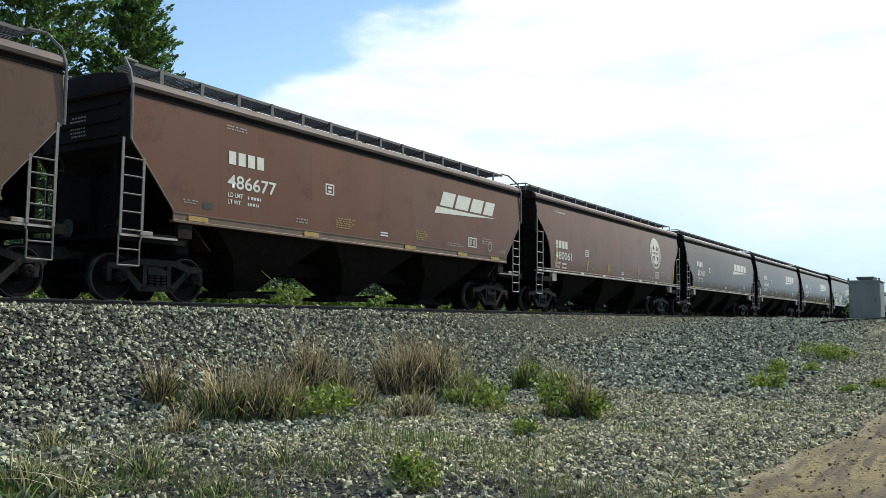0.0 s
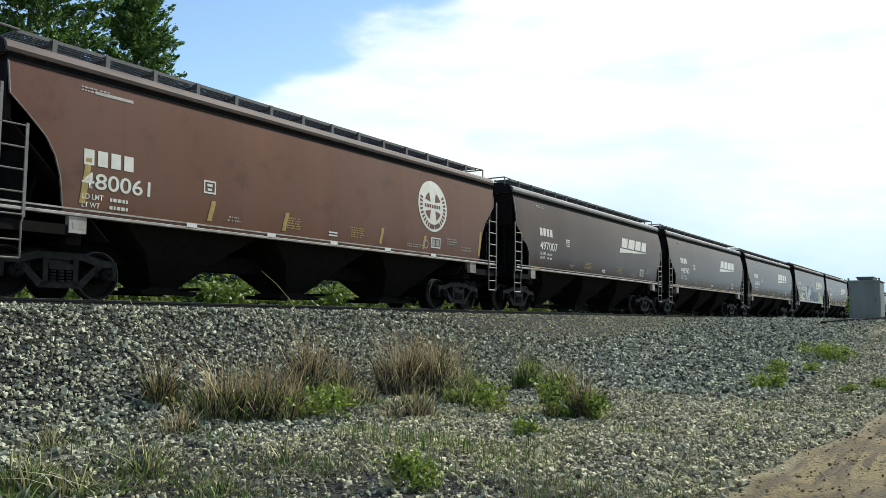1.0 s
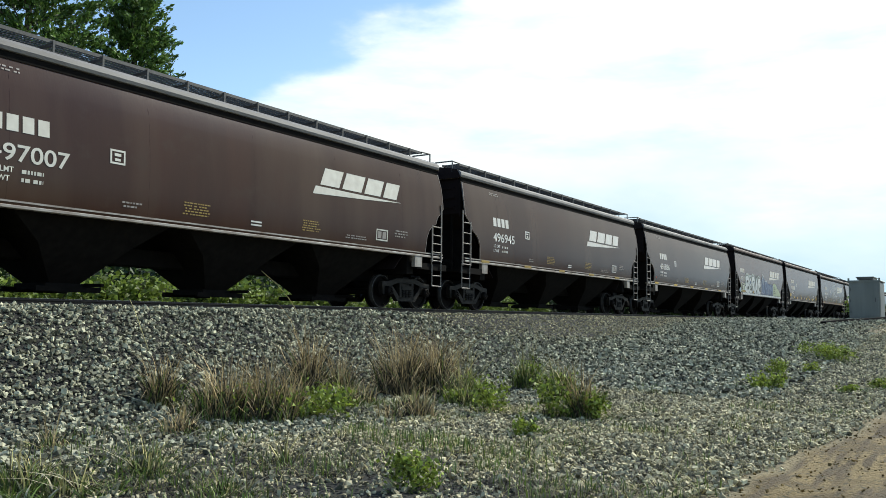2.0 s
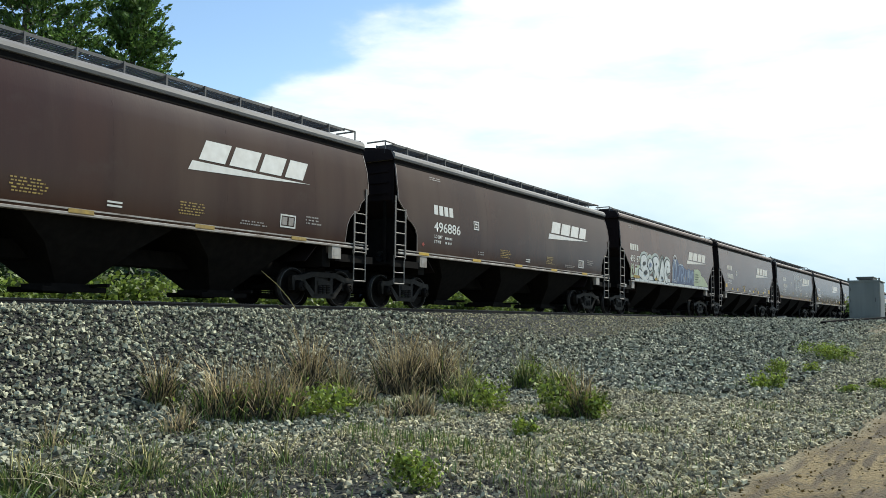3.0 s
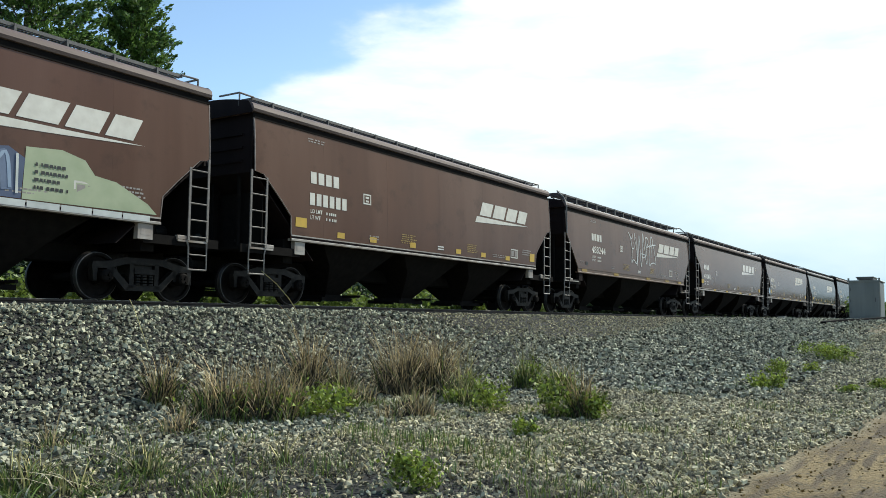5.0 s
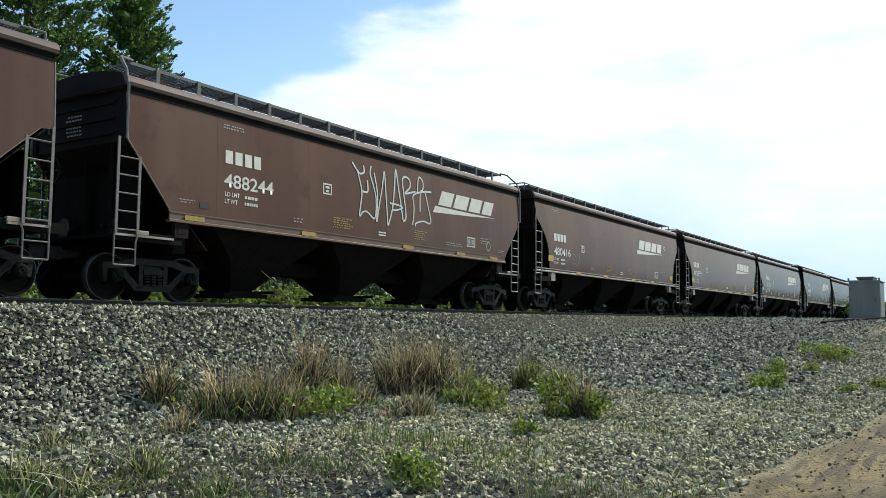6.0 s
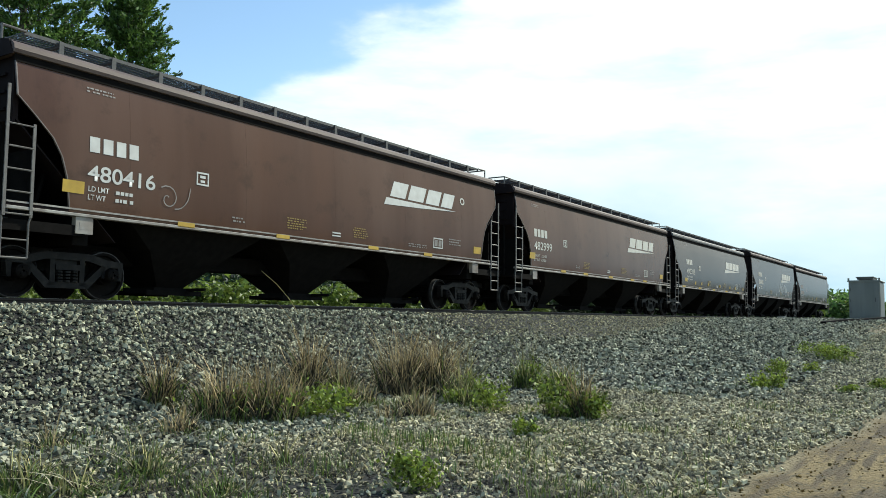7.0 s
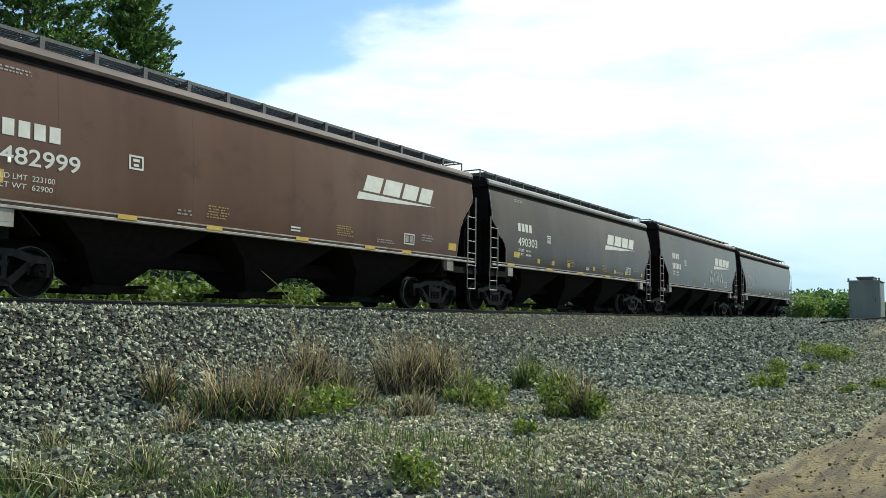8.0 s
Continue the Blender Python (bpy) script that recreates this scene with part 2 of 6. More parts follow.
def ground_material():
    m = bpy.data.materials.new("gap_shade_gravel_and_dirt")
    m.use_nodes = True
    nt = m.node_tree
    n, l = nt.nodes.new, nt.links.new
    p = nt.nodes["Principled BSDF"]
    p.inputs["Roughness"].default_value = 0.92
    tc = n("ShaderNodeTexCoord")

    def noise_node(scale, detail=5.0, stretch=None):
        z = n("ShaderNodeTexNoise")
        z.inputs["Scale"].default_value, z.inputs["Detail"].default_value = scale, detail
        if stretch:
            mp = n("ShaderNodeMapping")
            mp.inputs["Scale"].default_value = stretch
            l(tc.outputs["Object"], mp.inputs["Vector"])
            l(mp.outputs[0], z.inputs["Vector"])
        else:
            l(tc.outputs["Object"], z.inputs["Vector"])
        return z.outputs["Fac"]

    def ranged(src, a, b):
        r = n("ShaderNodeMapRange")
        r.interpolation_type = "SMOOTHSTEP"
        r.inputs["From Min"].default_value, r.inputs["From Max"].default_value = a, b
        l(src, r.inputs["Value"])
        return r.outputs[0]

    def blend(fac, a, b):
        x = n("ShaderNodeMix")
        x.data_type = "RGBA"
        l(fac, x.inputs["Factor"])
        for key, v in (("A", a), ("B", b)):
            if isinstance(v, tuple):
                x.inputs[key].default_value = (*v, 1)
            else:
                l(v, x.inputs[key])
        return x.outputs["Result"]

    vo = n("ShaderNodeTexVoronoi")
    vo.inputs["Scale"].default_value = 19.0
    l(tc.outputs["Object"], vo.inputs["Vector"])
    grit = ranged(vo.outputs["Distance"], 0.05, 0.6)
    # gravel is near black: shade in the gaps between loose stones is put in
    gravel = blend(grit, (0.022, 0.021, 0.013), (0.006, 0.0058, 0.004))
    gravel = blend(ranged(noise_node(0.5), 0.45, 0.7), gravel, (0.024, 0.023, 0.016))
    dirt = blend(ranged(noise_node(2.2), 0.35, 0.65), (0.175, 0.123, 0.044), (0.105, 0.072, 0.026))
    dirt = blend(ranged(noise_node(0.9, 8.0), 0.48, 0.62), dirt, (0.215, 0.155, 0.062))
    dirt = blend(ranged(noise_node(1.0, 6.0, (0.7, 7.0, 1.0)), 0.47, 0.60), dirt, (0.085, 0.058, 0.025))
    dirt = blend(ranged(noise_node(14.0, 8.0), 0.52, 0.66), dirt, (0.07, 0.054, 0.022))
    # zones laid down by hand as a mesh attribute: 0 gravel, 1 dirt road; second: green growth
    at = n("ShaderNodeAttribute")
    at.attribute_name = "zone"
    sp = n("ShaderNodeSeparateColor")
    l(at.outputs["Color"], sp.inputs[0])
    # dry sand lies pale along the edge of the road
    dirt = blend(ranged(sp.outputs[0], 0.97, 0.55), dirt, (0.33, 0.265, 0.14))
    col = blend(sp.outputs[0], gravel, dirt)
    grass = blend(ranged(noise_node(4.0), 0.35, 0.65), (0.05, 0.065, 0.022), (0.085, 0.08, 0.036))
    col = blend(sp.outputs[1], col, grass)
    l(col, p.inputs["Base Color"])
    rough_dirt = n("ShaderNodeMix")
    l(sp.outputs[0], rough_dirt.inputs["Factor"])
    l(grit, rough_dirt.inputs["A"])
    l(noise_node(22.0, 10.0), rough_dirt.inputs["B"])
    b = n("ShaderNodeBump")
    b.inputs["Strength"].default_value, b.inputs["Distance"].default_value = 1.0, 0.045
    l(rough_dirt.outputs["Result"], b.inputs["Height"])
    l(b.outputs[0], p.inputs["Normal"])
    return m


GROUND = ground_material()


# ---- mesh helpers ----
class Geo:
    """Collects vertices and faces of one mesh."""

    def __init__(self):
        self.v, self.f = [], []

    def add(self, verts, faces):
        k = len(self.v)
        self.v += [tuple(p) for p in verts]
        self.f += [tuple(i + k for i in f) for f in faces]
        return self

    def box(self, x0, x1, y0, y1, z0, z1, c=0.0):
        """A box; c: chamfer of its vertical and long edges, as an octagonal section along x."""
        if c:
            sec = [(y0 + c, z0), (y1 - c, z0), (y1, z0 + c), (y1, z1 - c), (y1 - c, z1), (y0 + c, z1), (y0, z1 - c), (y0, z0 + c)]
            return self.prism([(y, z) for y, z in sec], "x", x0, x1)
        vs = [(x, y, z) for x in (x0, x1) for y in (y0, y1) for z in (z0, z1)]
        return self.add(vs, [(0, 1, 3, 2), (4, 6, 7, 5), (0, 4, 5, 1), (2, 3, 7, 6), (0, 2, 6, 4), (1, 5, 7, 3)])

    def prism(self, pts, axis, a, b):
        """A polygon of two coordinates swept along an axis from a to b."""
        n = len(pts)

        def put(p, t):
            return {"x": (t, p[0], p[1]), "y": (p[0], t, p[1]), "z": (p[0], p[1], t)}[axis]
        vs = [put(p, a) for p in pts] + [put(p, b) for p in pts]
        fs = [tuple(range(n))[::-1], tuple(range(n, 2 * n))] + [(i, (i + 1) % n, n + (i + 1) % n, n + i) for i in range(n)]
        return self.add(vs, fs)

    def bar(self, p, q, r, n=6, r2=None):
        """A round bar from p to q."""
        p, q = Vector(p), Vector(q)
        d = (q - p).normalized()
        u = d.orthogonal().normalized()
        w = d.cross(u)
        r2 = r if r2 is None else r2
        ring = lambda c, rr: [c + (u * math.cos(2 * math.pi * i / n) + w * math.sin(2 * math.pi * i / n)) * rr for i in range(n)]
        vs = ring(p, r) + ring(q, r2)
        fs = [tuple(range(n))[::-1], tuple(range(n, 2 * n))] + [(i, (i + 1) % n, n + (i + 1) % n, n + i) for i in range(n)]
        return self.add(vs, fs)

    def path(self, pts, r, n=6):
        for a, b in zip(pts, pts[1:]):
            self.bar(a, b, r, n)
        return self

    def lathe(self, prof, cx, cz, n=24):
        """Radius and y pairs turned about an axis along y through (cx, cz)."""
        k = len(prof)
        vs = [(cx + r * math.cos(2 * math.pi * i / n), y, cz + r * math.sin(2 * math.pi * i / n)) for i in range(n) for r, y in prof]
        fs = [(i * k + j, i * k + j + 1, (i + 1) % n * k + j + 1, (i + 1) % n * k + j) for i in range(n) for j in range(k - 1)]
        return self.add(vs, fs)

    def mesh(self, name, mat=None, smooth=False):
        me = bpy.data.meshes.new(name)
        me.from_pydata(self.v, [], self.f)
        bm = bmesh.new()
        bm.from_mesh(me)
        bmesh.ops.recalc_face_normals(bm, faces=bm.faces)
        bm.to_mesh(me)
        bm.free()
        me.shade_smooth()
        me.set_sharp_from_angle(angle=radians(27))
        if mat:
            me.materials.append(mat)
        return me


def part(name, geo, mat, parent, label=""):
    """Links a mesh as one object under a thing or part."""
    me = geo if isinstance(geo, bpy.types.Mesh) else geo.mesh(name, mat)
    ob = new(name, me)
    ob.parent = parent
    if mat and me.materials and me.materials[0] != mat:
        ob.material_slots[0].link = "OBJECT"
        ob.material_slots[0].material = mat
    if label:
        ob["label"] = label
    if name in ("stencil_text", "warning_text", "graffiti_halo", "graffiti_outline", "graffiti_letter", "graffiti_scribble", "base_litter"):
        ob["kind"] = "stuff"
    return ob


def smoothstep(a, b, x):
    t = min(1.0, max(0.0, (x - a) / (b - a)))
    return t * t * (3 - 2 * t)


# ---- ground, track ----
def land(x, y):
    """Height of the ground: the track bank, the low verge in front of it, the rise towards the cabinet."""
    base = -1.75 + 1.58 * smoothstep(13, 47, x + 0.25 * (y + 9))
    if y < 0:
        bank = -0.25 - max(0.0, -y - 2.35) / 1.75
    else:
        bank = -0.25 - max(0.0, y - 2.35) / 2.0
        base = max(base, -0.75)
    if 1.38 < abs(y) < 2.35:
        bank += 0.075 * smoothstep(1.38, 1.6, abs(y)) * (1 - smoothstep(2.1, 2.35, abs(y)))
    k = 5.0
    z = math.log(math.exp(k * max(bank, -8)) + math.exp(k * base)) / k
    z = min(z, -0.235 if abs(y) < 1.38 else -0.165) if abs(y) < 2.6 else min(z, -0.05)
    if abs(x) < 90 and abs(y) < 40 and abs(y) > 2.3:
        v = y + 0.085 * (x - 7)
        z += 0.055 * (1 - smoothstep(-13.0, -12.6, v)) * noise.noise(Vector((x * 0.9 + v, v * 3.0, 13)))
        z += 0.05 * noise.noise(Vector((x * 0.5, y * 0.5, 0))) + 0.025 * noise.noise(Vector((x * 1.7, y * 1.7, 3)))
    return z


def zone(x, y):
    """How far the ground is bare dirt, and how far it is green."""
    wob = 0.5 * noise.noise(Vector((x * 0.35, y * 0.35, 7))) + 0.25 * noise.noise(Vector((x * 1.4, y * 1.4, 9)))
    dirt = 1 - smoothstep(-13.12, -12.6, y + 0.085 * (x - 7) + 0.6 * wob)
    dirt = max(dirt, min(1, 0.7 + 0.8 * wob) * (1 - smoothstep(0.5, 1.3, math.hypot((x - 37.5) / 5.5, (y + 11.5) / 1.1) + wob)))
    green = smoothstep(3.6, 5.0, y + wob)
    green = max(green, 0.45 * smoothstep(0.05, 0.5, wob) * (1 - smoothstep(-9.5, -6.5, y)))
    green = max(green, smoothstep(75, 110, x) * smoothstep(2.0, 4.0, abs(y)))
    return dirt, green * (1 - dirt)


def graded(lo, hi, step, far):
    """Coordinates with an even step from lo to hi, and growing steps out to +-far."""
    xs = list(np.arange(lo, hi + step / 2, step))
    d, x = step, xs[-1]
    while x < far:
        d *= 1.35
        x += d
        xs.append(x)
    d, x = step, xs[0]
    while x > -far:
        d *= 1.35
        x -= d
        xs.insert(0, x)
    return xs


def make_ground():
    xs, ys = graded(-3, 52, 0.22, 3200), graded(-17, 6, 0.14, 3200)
    g = bpy.data.meshes.new("ground")
    verts = [(x, y, land(x, y)) for x in xs for y in ys]
    n = len(ys)
    faces = [(i * n + j, (i + 1) * n + j, (i + 1) * n + j + 1, i * n + j + 1) for i in range(len(xs) - 1) for j in range(n - 1)]
    g.from_pydata(verts, [], faces)
    g.shade_smooth()
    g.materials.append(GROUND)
    cols = []
    for x, y, z in verts:
        d, gr = zone(x, y)
        cols += [d, gr, 0.0, 1.0]
    at = g.color_attributes.new("zone", "FLOAT_COLOR", "POINT")
    at.data.foreach_set("color", cols)
    return tagged(new("ground", g), "gravel ground, near black for gap shade, with a dirt road and weeds", "ground", kind="structure")


make_ground()


def scatter_stones(name, label, count, x0, x1, y0, y1, s0, s1, seed, flat=0.7, mat=None, road=False, low=None, high=None):
    """Loose crushed stones as one mesh of many small uneven blocks; low and high: wavering limits in y."""
    rng = np.random.default_rng(seed)
    base = np.array([(x, y, z) for x in (-1, 1) for y in (-1, 1) for z in (-1, 1)], float) * 0.66
    quads = np.array([(0, 1, 3, 2), (4, 6, 7, 5), (0, 4, 5, 1), (2, 3, 7, 6), (0, 2, 6, 4), (1, 5, 7, 3)])
    px = x0 + (x1 - x0) * rng.random(count)
    py = y0 + (y1 - y0) * rng.random(count)
    keep = np.array([(zone(a, b)[0] > 0.5) if road else (zone(a, b)[0] < 0.35 + 0.5 * c) for a, b, c in zip(px, py, rng.random(count) ** 3)])
    wave = np.array([0.9 * noise.noise(Vector((a * 0.5, b * 0.5, 21.0))) for a, b in zip(px, py)]) + 0.5 * (rng.random(count) - 0.5)
    if x0 >= 16:
        wave += 0.4 * np.maximum(0.0, 22.0 - px)
    # fewer stones lie open where weeds grow thick beside the path
    keep &= (rng.random(count) < 0.36) | (px > 6.6 + wave) | (py > -7.4 + wave)
    if low is not None:
        keep &= py > low + wave
    if high is not None:
        keep &= py < high + wave
    px, py = px[keep], py[keep]
    count = len(px)
    size = s0 + (s1 - s0) * rng.random(count) ** 1.6
    shape = base[None] * (0.6 + 0.6 * rng.random((count, 8, 1))) + 0.62 * (rng.random((count, 8, 3)) - 0.5)
    shape *= (0.65 + 0.6 * rng.random((count, 1, 3))) * np.array([1, 1, flat])
    a, b = rng.random(count) * 6.283, (rng.random(count) - 0.5) * 2.2
    ca, sa, cb, sb = np.cos(a), np.sin(a), np.cos(b), np.sin(b)
    rot = np.zeros((count, 3, 3))
    rot[:, 0, 0], rot[:, 0, 1], rot[:, 0, 2] = ca * cb, -sa, ca * sb
    rot[:, 1, 0], rot[:, 1, 1], rot[:, 1, 2] = sa * cb, ca, sa * sb
    rot[:, 2, 0], rot[:, 2, 2] = -sb, cb
    pts = np.einsum("nij,nkj->nki", rot, shape) * (size[:, None, None] * 0.5)
    pz = np.array([land(u, v) for u, v in zip(px, py)]) + size * (0.08 + 0.62 * rng.random(count))
    pts += np.stack([px, py, pz], 1)[:, None, :]
    me = bpy.data.meshes.new(name)
    me.vertices.add(count * 8)
    me.vertices.foreach_set("co", pts.reshape(-1))
    idx = (quads[None] + (np.arange(count) * 8)[:, None, None]).reshape(-1)
    me.loops.add(len(idx))
    me.loops.foreach_set("vertex_index", idx)
    me.polygons.add(count * 6)
    me.polygons.foreach_set("loop_start", np.arange(count * 6) * 4)
    me.update(calc_edges=True)
    me.validate()
    me.shade_flat()
    me.materials.append(mat or STONE)
    return tagged(new(name, me), label, "gravel", kind="stuff")


scatter_stones("bank_ballast", "grey crushed stone ballast on the track bank", 39000, 1, 16, -9.4, -1.45, 0.040, 0.090, 11, 0.9, low=-7.9)
scatter_stones("verge_gravel", "pale loose gravel on the low verge", 56000, 1, 16, -13.4, -6.0, 0.026, 0.066, 12, 0.85, WARM_STONE, high=-7.3)
scatter_stones("near_ballast", "grey crushed stone beside the track", 22000, -13, 1.1, -12.6, -1.45, 0.055, 0.115, 16, 0.9)
scatter_stones("far_ballast", "grey crushed stone beside the track further on", 38000, 16, 46, -11.5, -1.45, 0.062, 0.125, 13, 0.9, high=-3.6)
scatter_stones("shoulder_gravel", "fine pale grey gravel along the track shoulder", 34000, 16, 62, -5.4, -1.45, 0.03, 0.075, 17, 0.7, WARM_STONE, low=-4.0)
scatter_stones("path_gravel", "fine pale gravel beside the dirt road", 32000, 12, 40, -14.4, -10.2, 0.03, 0.08, 14, 0.7, WARM_STONE)
scatter_stones("road_clods", "brown clods and ruts of the dirt road", 9000, 5, 40, -15.0, -10.4, 0.010, 0.045, 15, 0.45, CLOD, True)


def make_track():
    prof = [(-0.07, -0.18), (0.07, -0.18), (0.07, -0.165), (0.012, -0.145), (0.01, -0.05), (0.036, -0.04), (0.036, -0.008), (0.028, 0.0), (-0.028, 0.0), (-0.036, -0.008), (-0.036, -0.04), (-0.01, -0.05), (-0.012, -0.145), (-0.07, -0.165)]
    for side in (-1, 1):
        rail = new("rail", Geo().prism([(y + side * 0.7535, z) for y, z in prof], "x", -120, 900).mesh("rail", RAIL))
        tagged(rail, "rusty steel running rail with a bright worn head", "rail", "rails of the track", "structure")
        part("rail_head", Geo().box(-120, 900, side * 0.7535 - 0.026, side * 0.7535 + 0.026, -0.003, 0.002), RAILTOP, rail, "polished running surface")
    me = Geo().box(-0.115, 0.115, -1.3, 1.3, -0.37, -0.19, 0.015).mesh("railway_tie", TIE)
    plate = Geo().box(-0.09, 0.09, -0.93, -0.58, -0.19, -0.178).box(-0.09, 0.09, 0.58, 0.93, -0.19, -0.178).mesh("tie_plate", RAIL)
    bed = new("tie_bed", None)
    tagged(bed, "row of dark weathered timber railway ties", "railway ties", kind="structure")
    for i in range(170):
        t = new("railway_tie", me)
        t.parent = bed
        t.location = (-14 + i * 0.5 + random.uniform(-0.02, 0.02), random.uniform(-0.04, 0.04), random.uniform(-0.006, 0.004))
        pl = new("tie_plate", plate)
        pl.parent = t


make_track()


# ---- the grain train ----
class Kind:
    """Measures of one kind of covered hopper wagon. half: half the length of the side sheet at given heights, from the top down."""

    def __init__(self, length, half, eave, bulge, sill_low, sill_high, walk_z, posts, straight, truck, rung_x, sill_x):
        self.length, self.half, self.eave, self.bulge = length, half, eave, bulge
        self.sill_low, self.sill_high, self.walk_z, self.posts, self.straight = sill_low, sill_high, walk_z, posts, straight
        self.truck, self.rung_x, self.sill_x = truck, rung_x, sill_x

    def reach(self, z):
        h = self.half
        if z >= h[0][0]:
            return h[0][1]
        for (z0, x0), (z1, x1) in zip(h, h[1:]):
            if z >= z1:
                return x0 + (x1 - x0) * (z0 - z) / (z0 - z1)
        return h[-1][1]

    def skin(self, z):
        """Distance of the side sheet from the middle of the wagon."""
        crown = 0.0 if self.straight or self.posts else 0.06 * max(0.0, z - 3.3) ** 2
        return 1.575 - self.bulge * (max(0.0, z - 2.2) ** 2 + 1.5 * max(0.0, 2.2 - z) ** 2) - crown


KINDS = {
    "flat": Kind(16.85, [(3.90, 7.83), (3.00, 7.82), (1.79, 6.82), (1.55, 6.80)], 3.90, 0.020, 1.55, 1.76, 4.62, True, True, 6.72, (8.00, 7.74), 6.82),
    "curved": Kind(17.55, [(3.92, 8.12), (3.36, 8.10), (3.08, 7.80), (2.74, 7.46), (2.45, 7.29), (2.10, 7.18), (1.58, 7.10), (1.44, 7.10)], 3.94, 0.042, 1.44, 1.58, 4.58, True, False, 6.74, (8.27, 8.20), 8.22),
    "stepped": Kind(16.50, [(3.93, 7.54), (3.5, 7.60), (2.92, 7.60), (2.78, 7.46), (2.62, 7.26), (2.44, 7.18), (2.33, 6.96), (2.20, 6.82), (2.00, 6.72), (1.58, 6.68), (1.45, 6.68)], 3.96, 0.058, 1.45, 1.58, 4.57, False, False, 6.50, (7.76, 7.48), 7.60),
    "tall": Kind(16.30, [(4.10, 7.40), (2.90, 7.40), (2.86, 7.14), (2.33, 6.56), (2.02, 6.25), (1.60, 6.22), (1.46, 6.22)], 4.10, 0.024, 1.46, 1.60, 4.66, False, True, 6.30, (7.50, 7.38), 6.22),
}


def side_sheet(kd, s):
    """One side: a sheet of 25 mm with its end cut-outs, following the bulge of the wagon."""
    zs = sorted({round(z, 3) for z, _ in kd.half} | {round(kd.sill_low + (kd.eave - kd.sill_low) * i / 12, 3) for i in range(13)})
    cols = 24
    g = Geo()
    for inner in (0.0, 0.025):
        g.v += [(kd.reach(z) * (2 * c / cols - 1), s * (kd.skin(z) - inner), z) for z in zs for c in range(cols + 1)]
    n, m = cols + 1, len(zs)
    for layer in (0, 1):
        o = layer * n * m
        g.f += [(o + i * n + j, o + i * n + j + 1, o + (i + 1) * n + j + 1, o + (i + 1) * n + j) for i in range(m - 1) for j in range(cols)]
    o = n * m
    rim = [i for i in range(n)] + [i * n + cols for i in range(1, m)] + [(m - 1) * n + j for j in range(cols - 1, -1, -1)] + [i * n for i in range(m - 2, 0, -1)]
    g.f += [(a, b, b + o, a + o) for a, b in zip(rim, rim[1:] + rim[:1])]
    return g


def edge_flange(kd, e, s):
    """Worn bead along the end of a side sheet, from the sill up to the eave."""
    zs = [kd.sill_high + (kd.eave - kd.sill_high) * i / 18 for i in range(19)]
    zs = sorted({round(z, 3) for z in zs} | {round(z, 3) for z, _ in kd.half if kd.sill_high < z < kd.eave})
    g = Geo()
    rings = []
    for z in zs:
        x, y = e * kd.reach(z), s * kd.skin(z)
        rings.append([(x - e * 0.016, y + s * 0.006, z), (x + e * 0.006, y + s * 0.006, z), (x + e * 0.006, y - s * 0.03, z), (x - e * 0.016, y - s * 0.03, z)])
    g.v = [p for r in rings for p in r]
    g.f = [(k * 4 + j, k * 4 + (j + 1) % 4, k * 4 + 4 + (j + 1) % 4, k * 4 + 4 + j) for k in range(len(zs) - 1) for j in range(4)]
    n = len(g.v)
    g.f += [(3, 2, 1, 0), (n - 4, n - 3, n - 2, n - 1)]
    return g


def end_stencil(kd, e):
    """Rows of small faded writing on the end bulkhead."""
    x = e * (kd.half[0][1] - 0.06) + e * 0.006
    rng = random.Random(int(kd.length * 100))
    g = Geo()
    for k in range(6):
        z = 3.62 - 0.075 * k
        y = -0.02 - 0.05 * rng.random()
        while y < 0.42:
            w = 0.04 + 0.05 * rng.random()
            g.add([(x, y, z), (x, y + w, z), (x, y + w, z + 0.032), (x, y, z + 0.032)], [(0, 1, 2, 3)])
            y += w + 0.025
    return g


def roof_shell(kd):
    """Low arched roof with a rolled edge that overhangs the side sheets a little."""
    e = kd.eave
    x = kd.half[0][1] + 0.05
    pts = []
    for i in range(17):
        a = -1 + i / 8
        y = (kd.skin(e) - 0.14) * a
        pts.append((y, e + 0.36 + 0.16 * (1 - a * a)))
    w = kd.skin(e)
    edge = [(w - 0.06, e + 0.34), (w + 0.01, e + 0.28), (w + 0.03, e + 0.20), (w + 0.01, e + 0.14), (w - 0.08, e + 0.115)]
    outline = [(-y, z) for y, z in edge[::-1]] + pts + edge
    return Geo().prism(outline, "x", -x, x)


def roof_end(kd, e):
    """Thin plate that gives the roof arch's end face its shade as dark paint."""
    x = e * (kd.half[0][1] + 0.05)
    w, z = kd.skin(kd.eave), kd.eave
    arch = [((w - 0.12) * (-1 + i / 6), z + 0.375 + 0.16 * (1 - (-1 + i / 6) ** 2)) for i in range(13)]
    return Geo().prism([(-w - 0.01, z + 0.11), *arch, (w + 0.01, z + 0.11)], "x", min(x, x + e * 0.02), max(x, x + e * 0.02))


def top_chord(kd, s):
    """The recessed strip between side sheet and roof edge, with a small ledge."""
    x = kd.half[0][1]
    y = kd.skin(kd.eave)
    g = Geo().box(-x, x, min(s * (y - 0.10), s * (y - 0.03)), max(s * (y - 0.10), s * (y - 0.03)), kd.eave - 0.02, kd.eave + 0.13)
    g.box(-x, x, min(s * (y - 0.03), s * (y + 0.018)), max(s * (y - 0.03), s * (y + 0.018)), kd.eave - 0.012, kd.eave + 0.018)
    return g


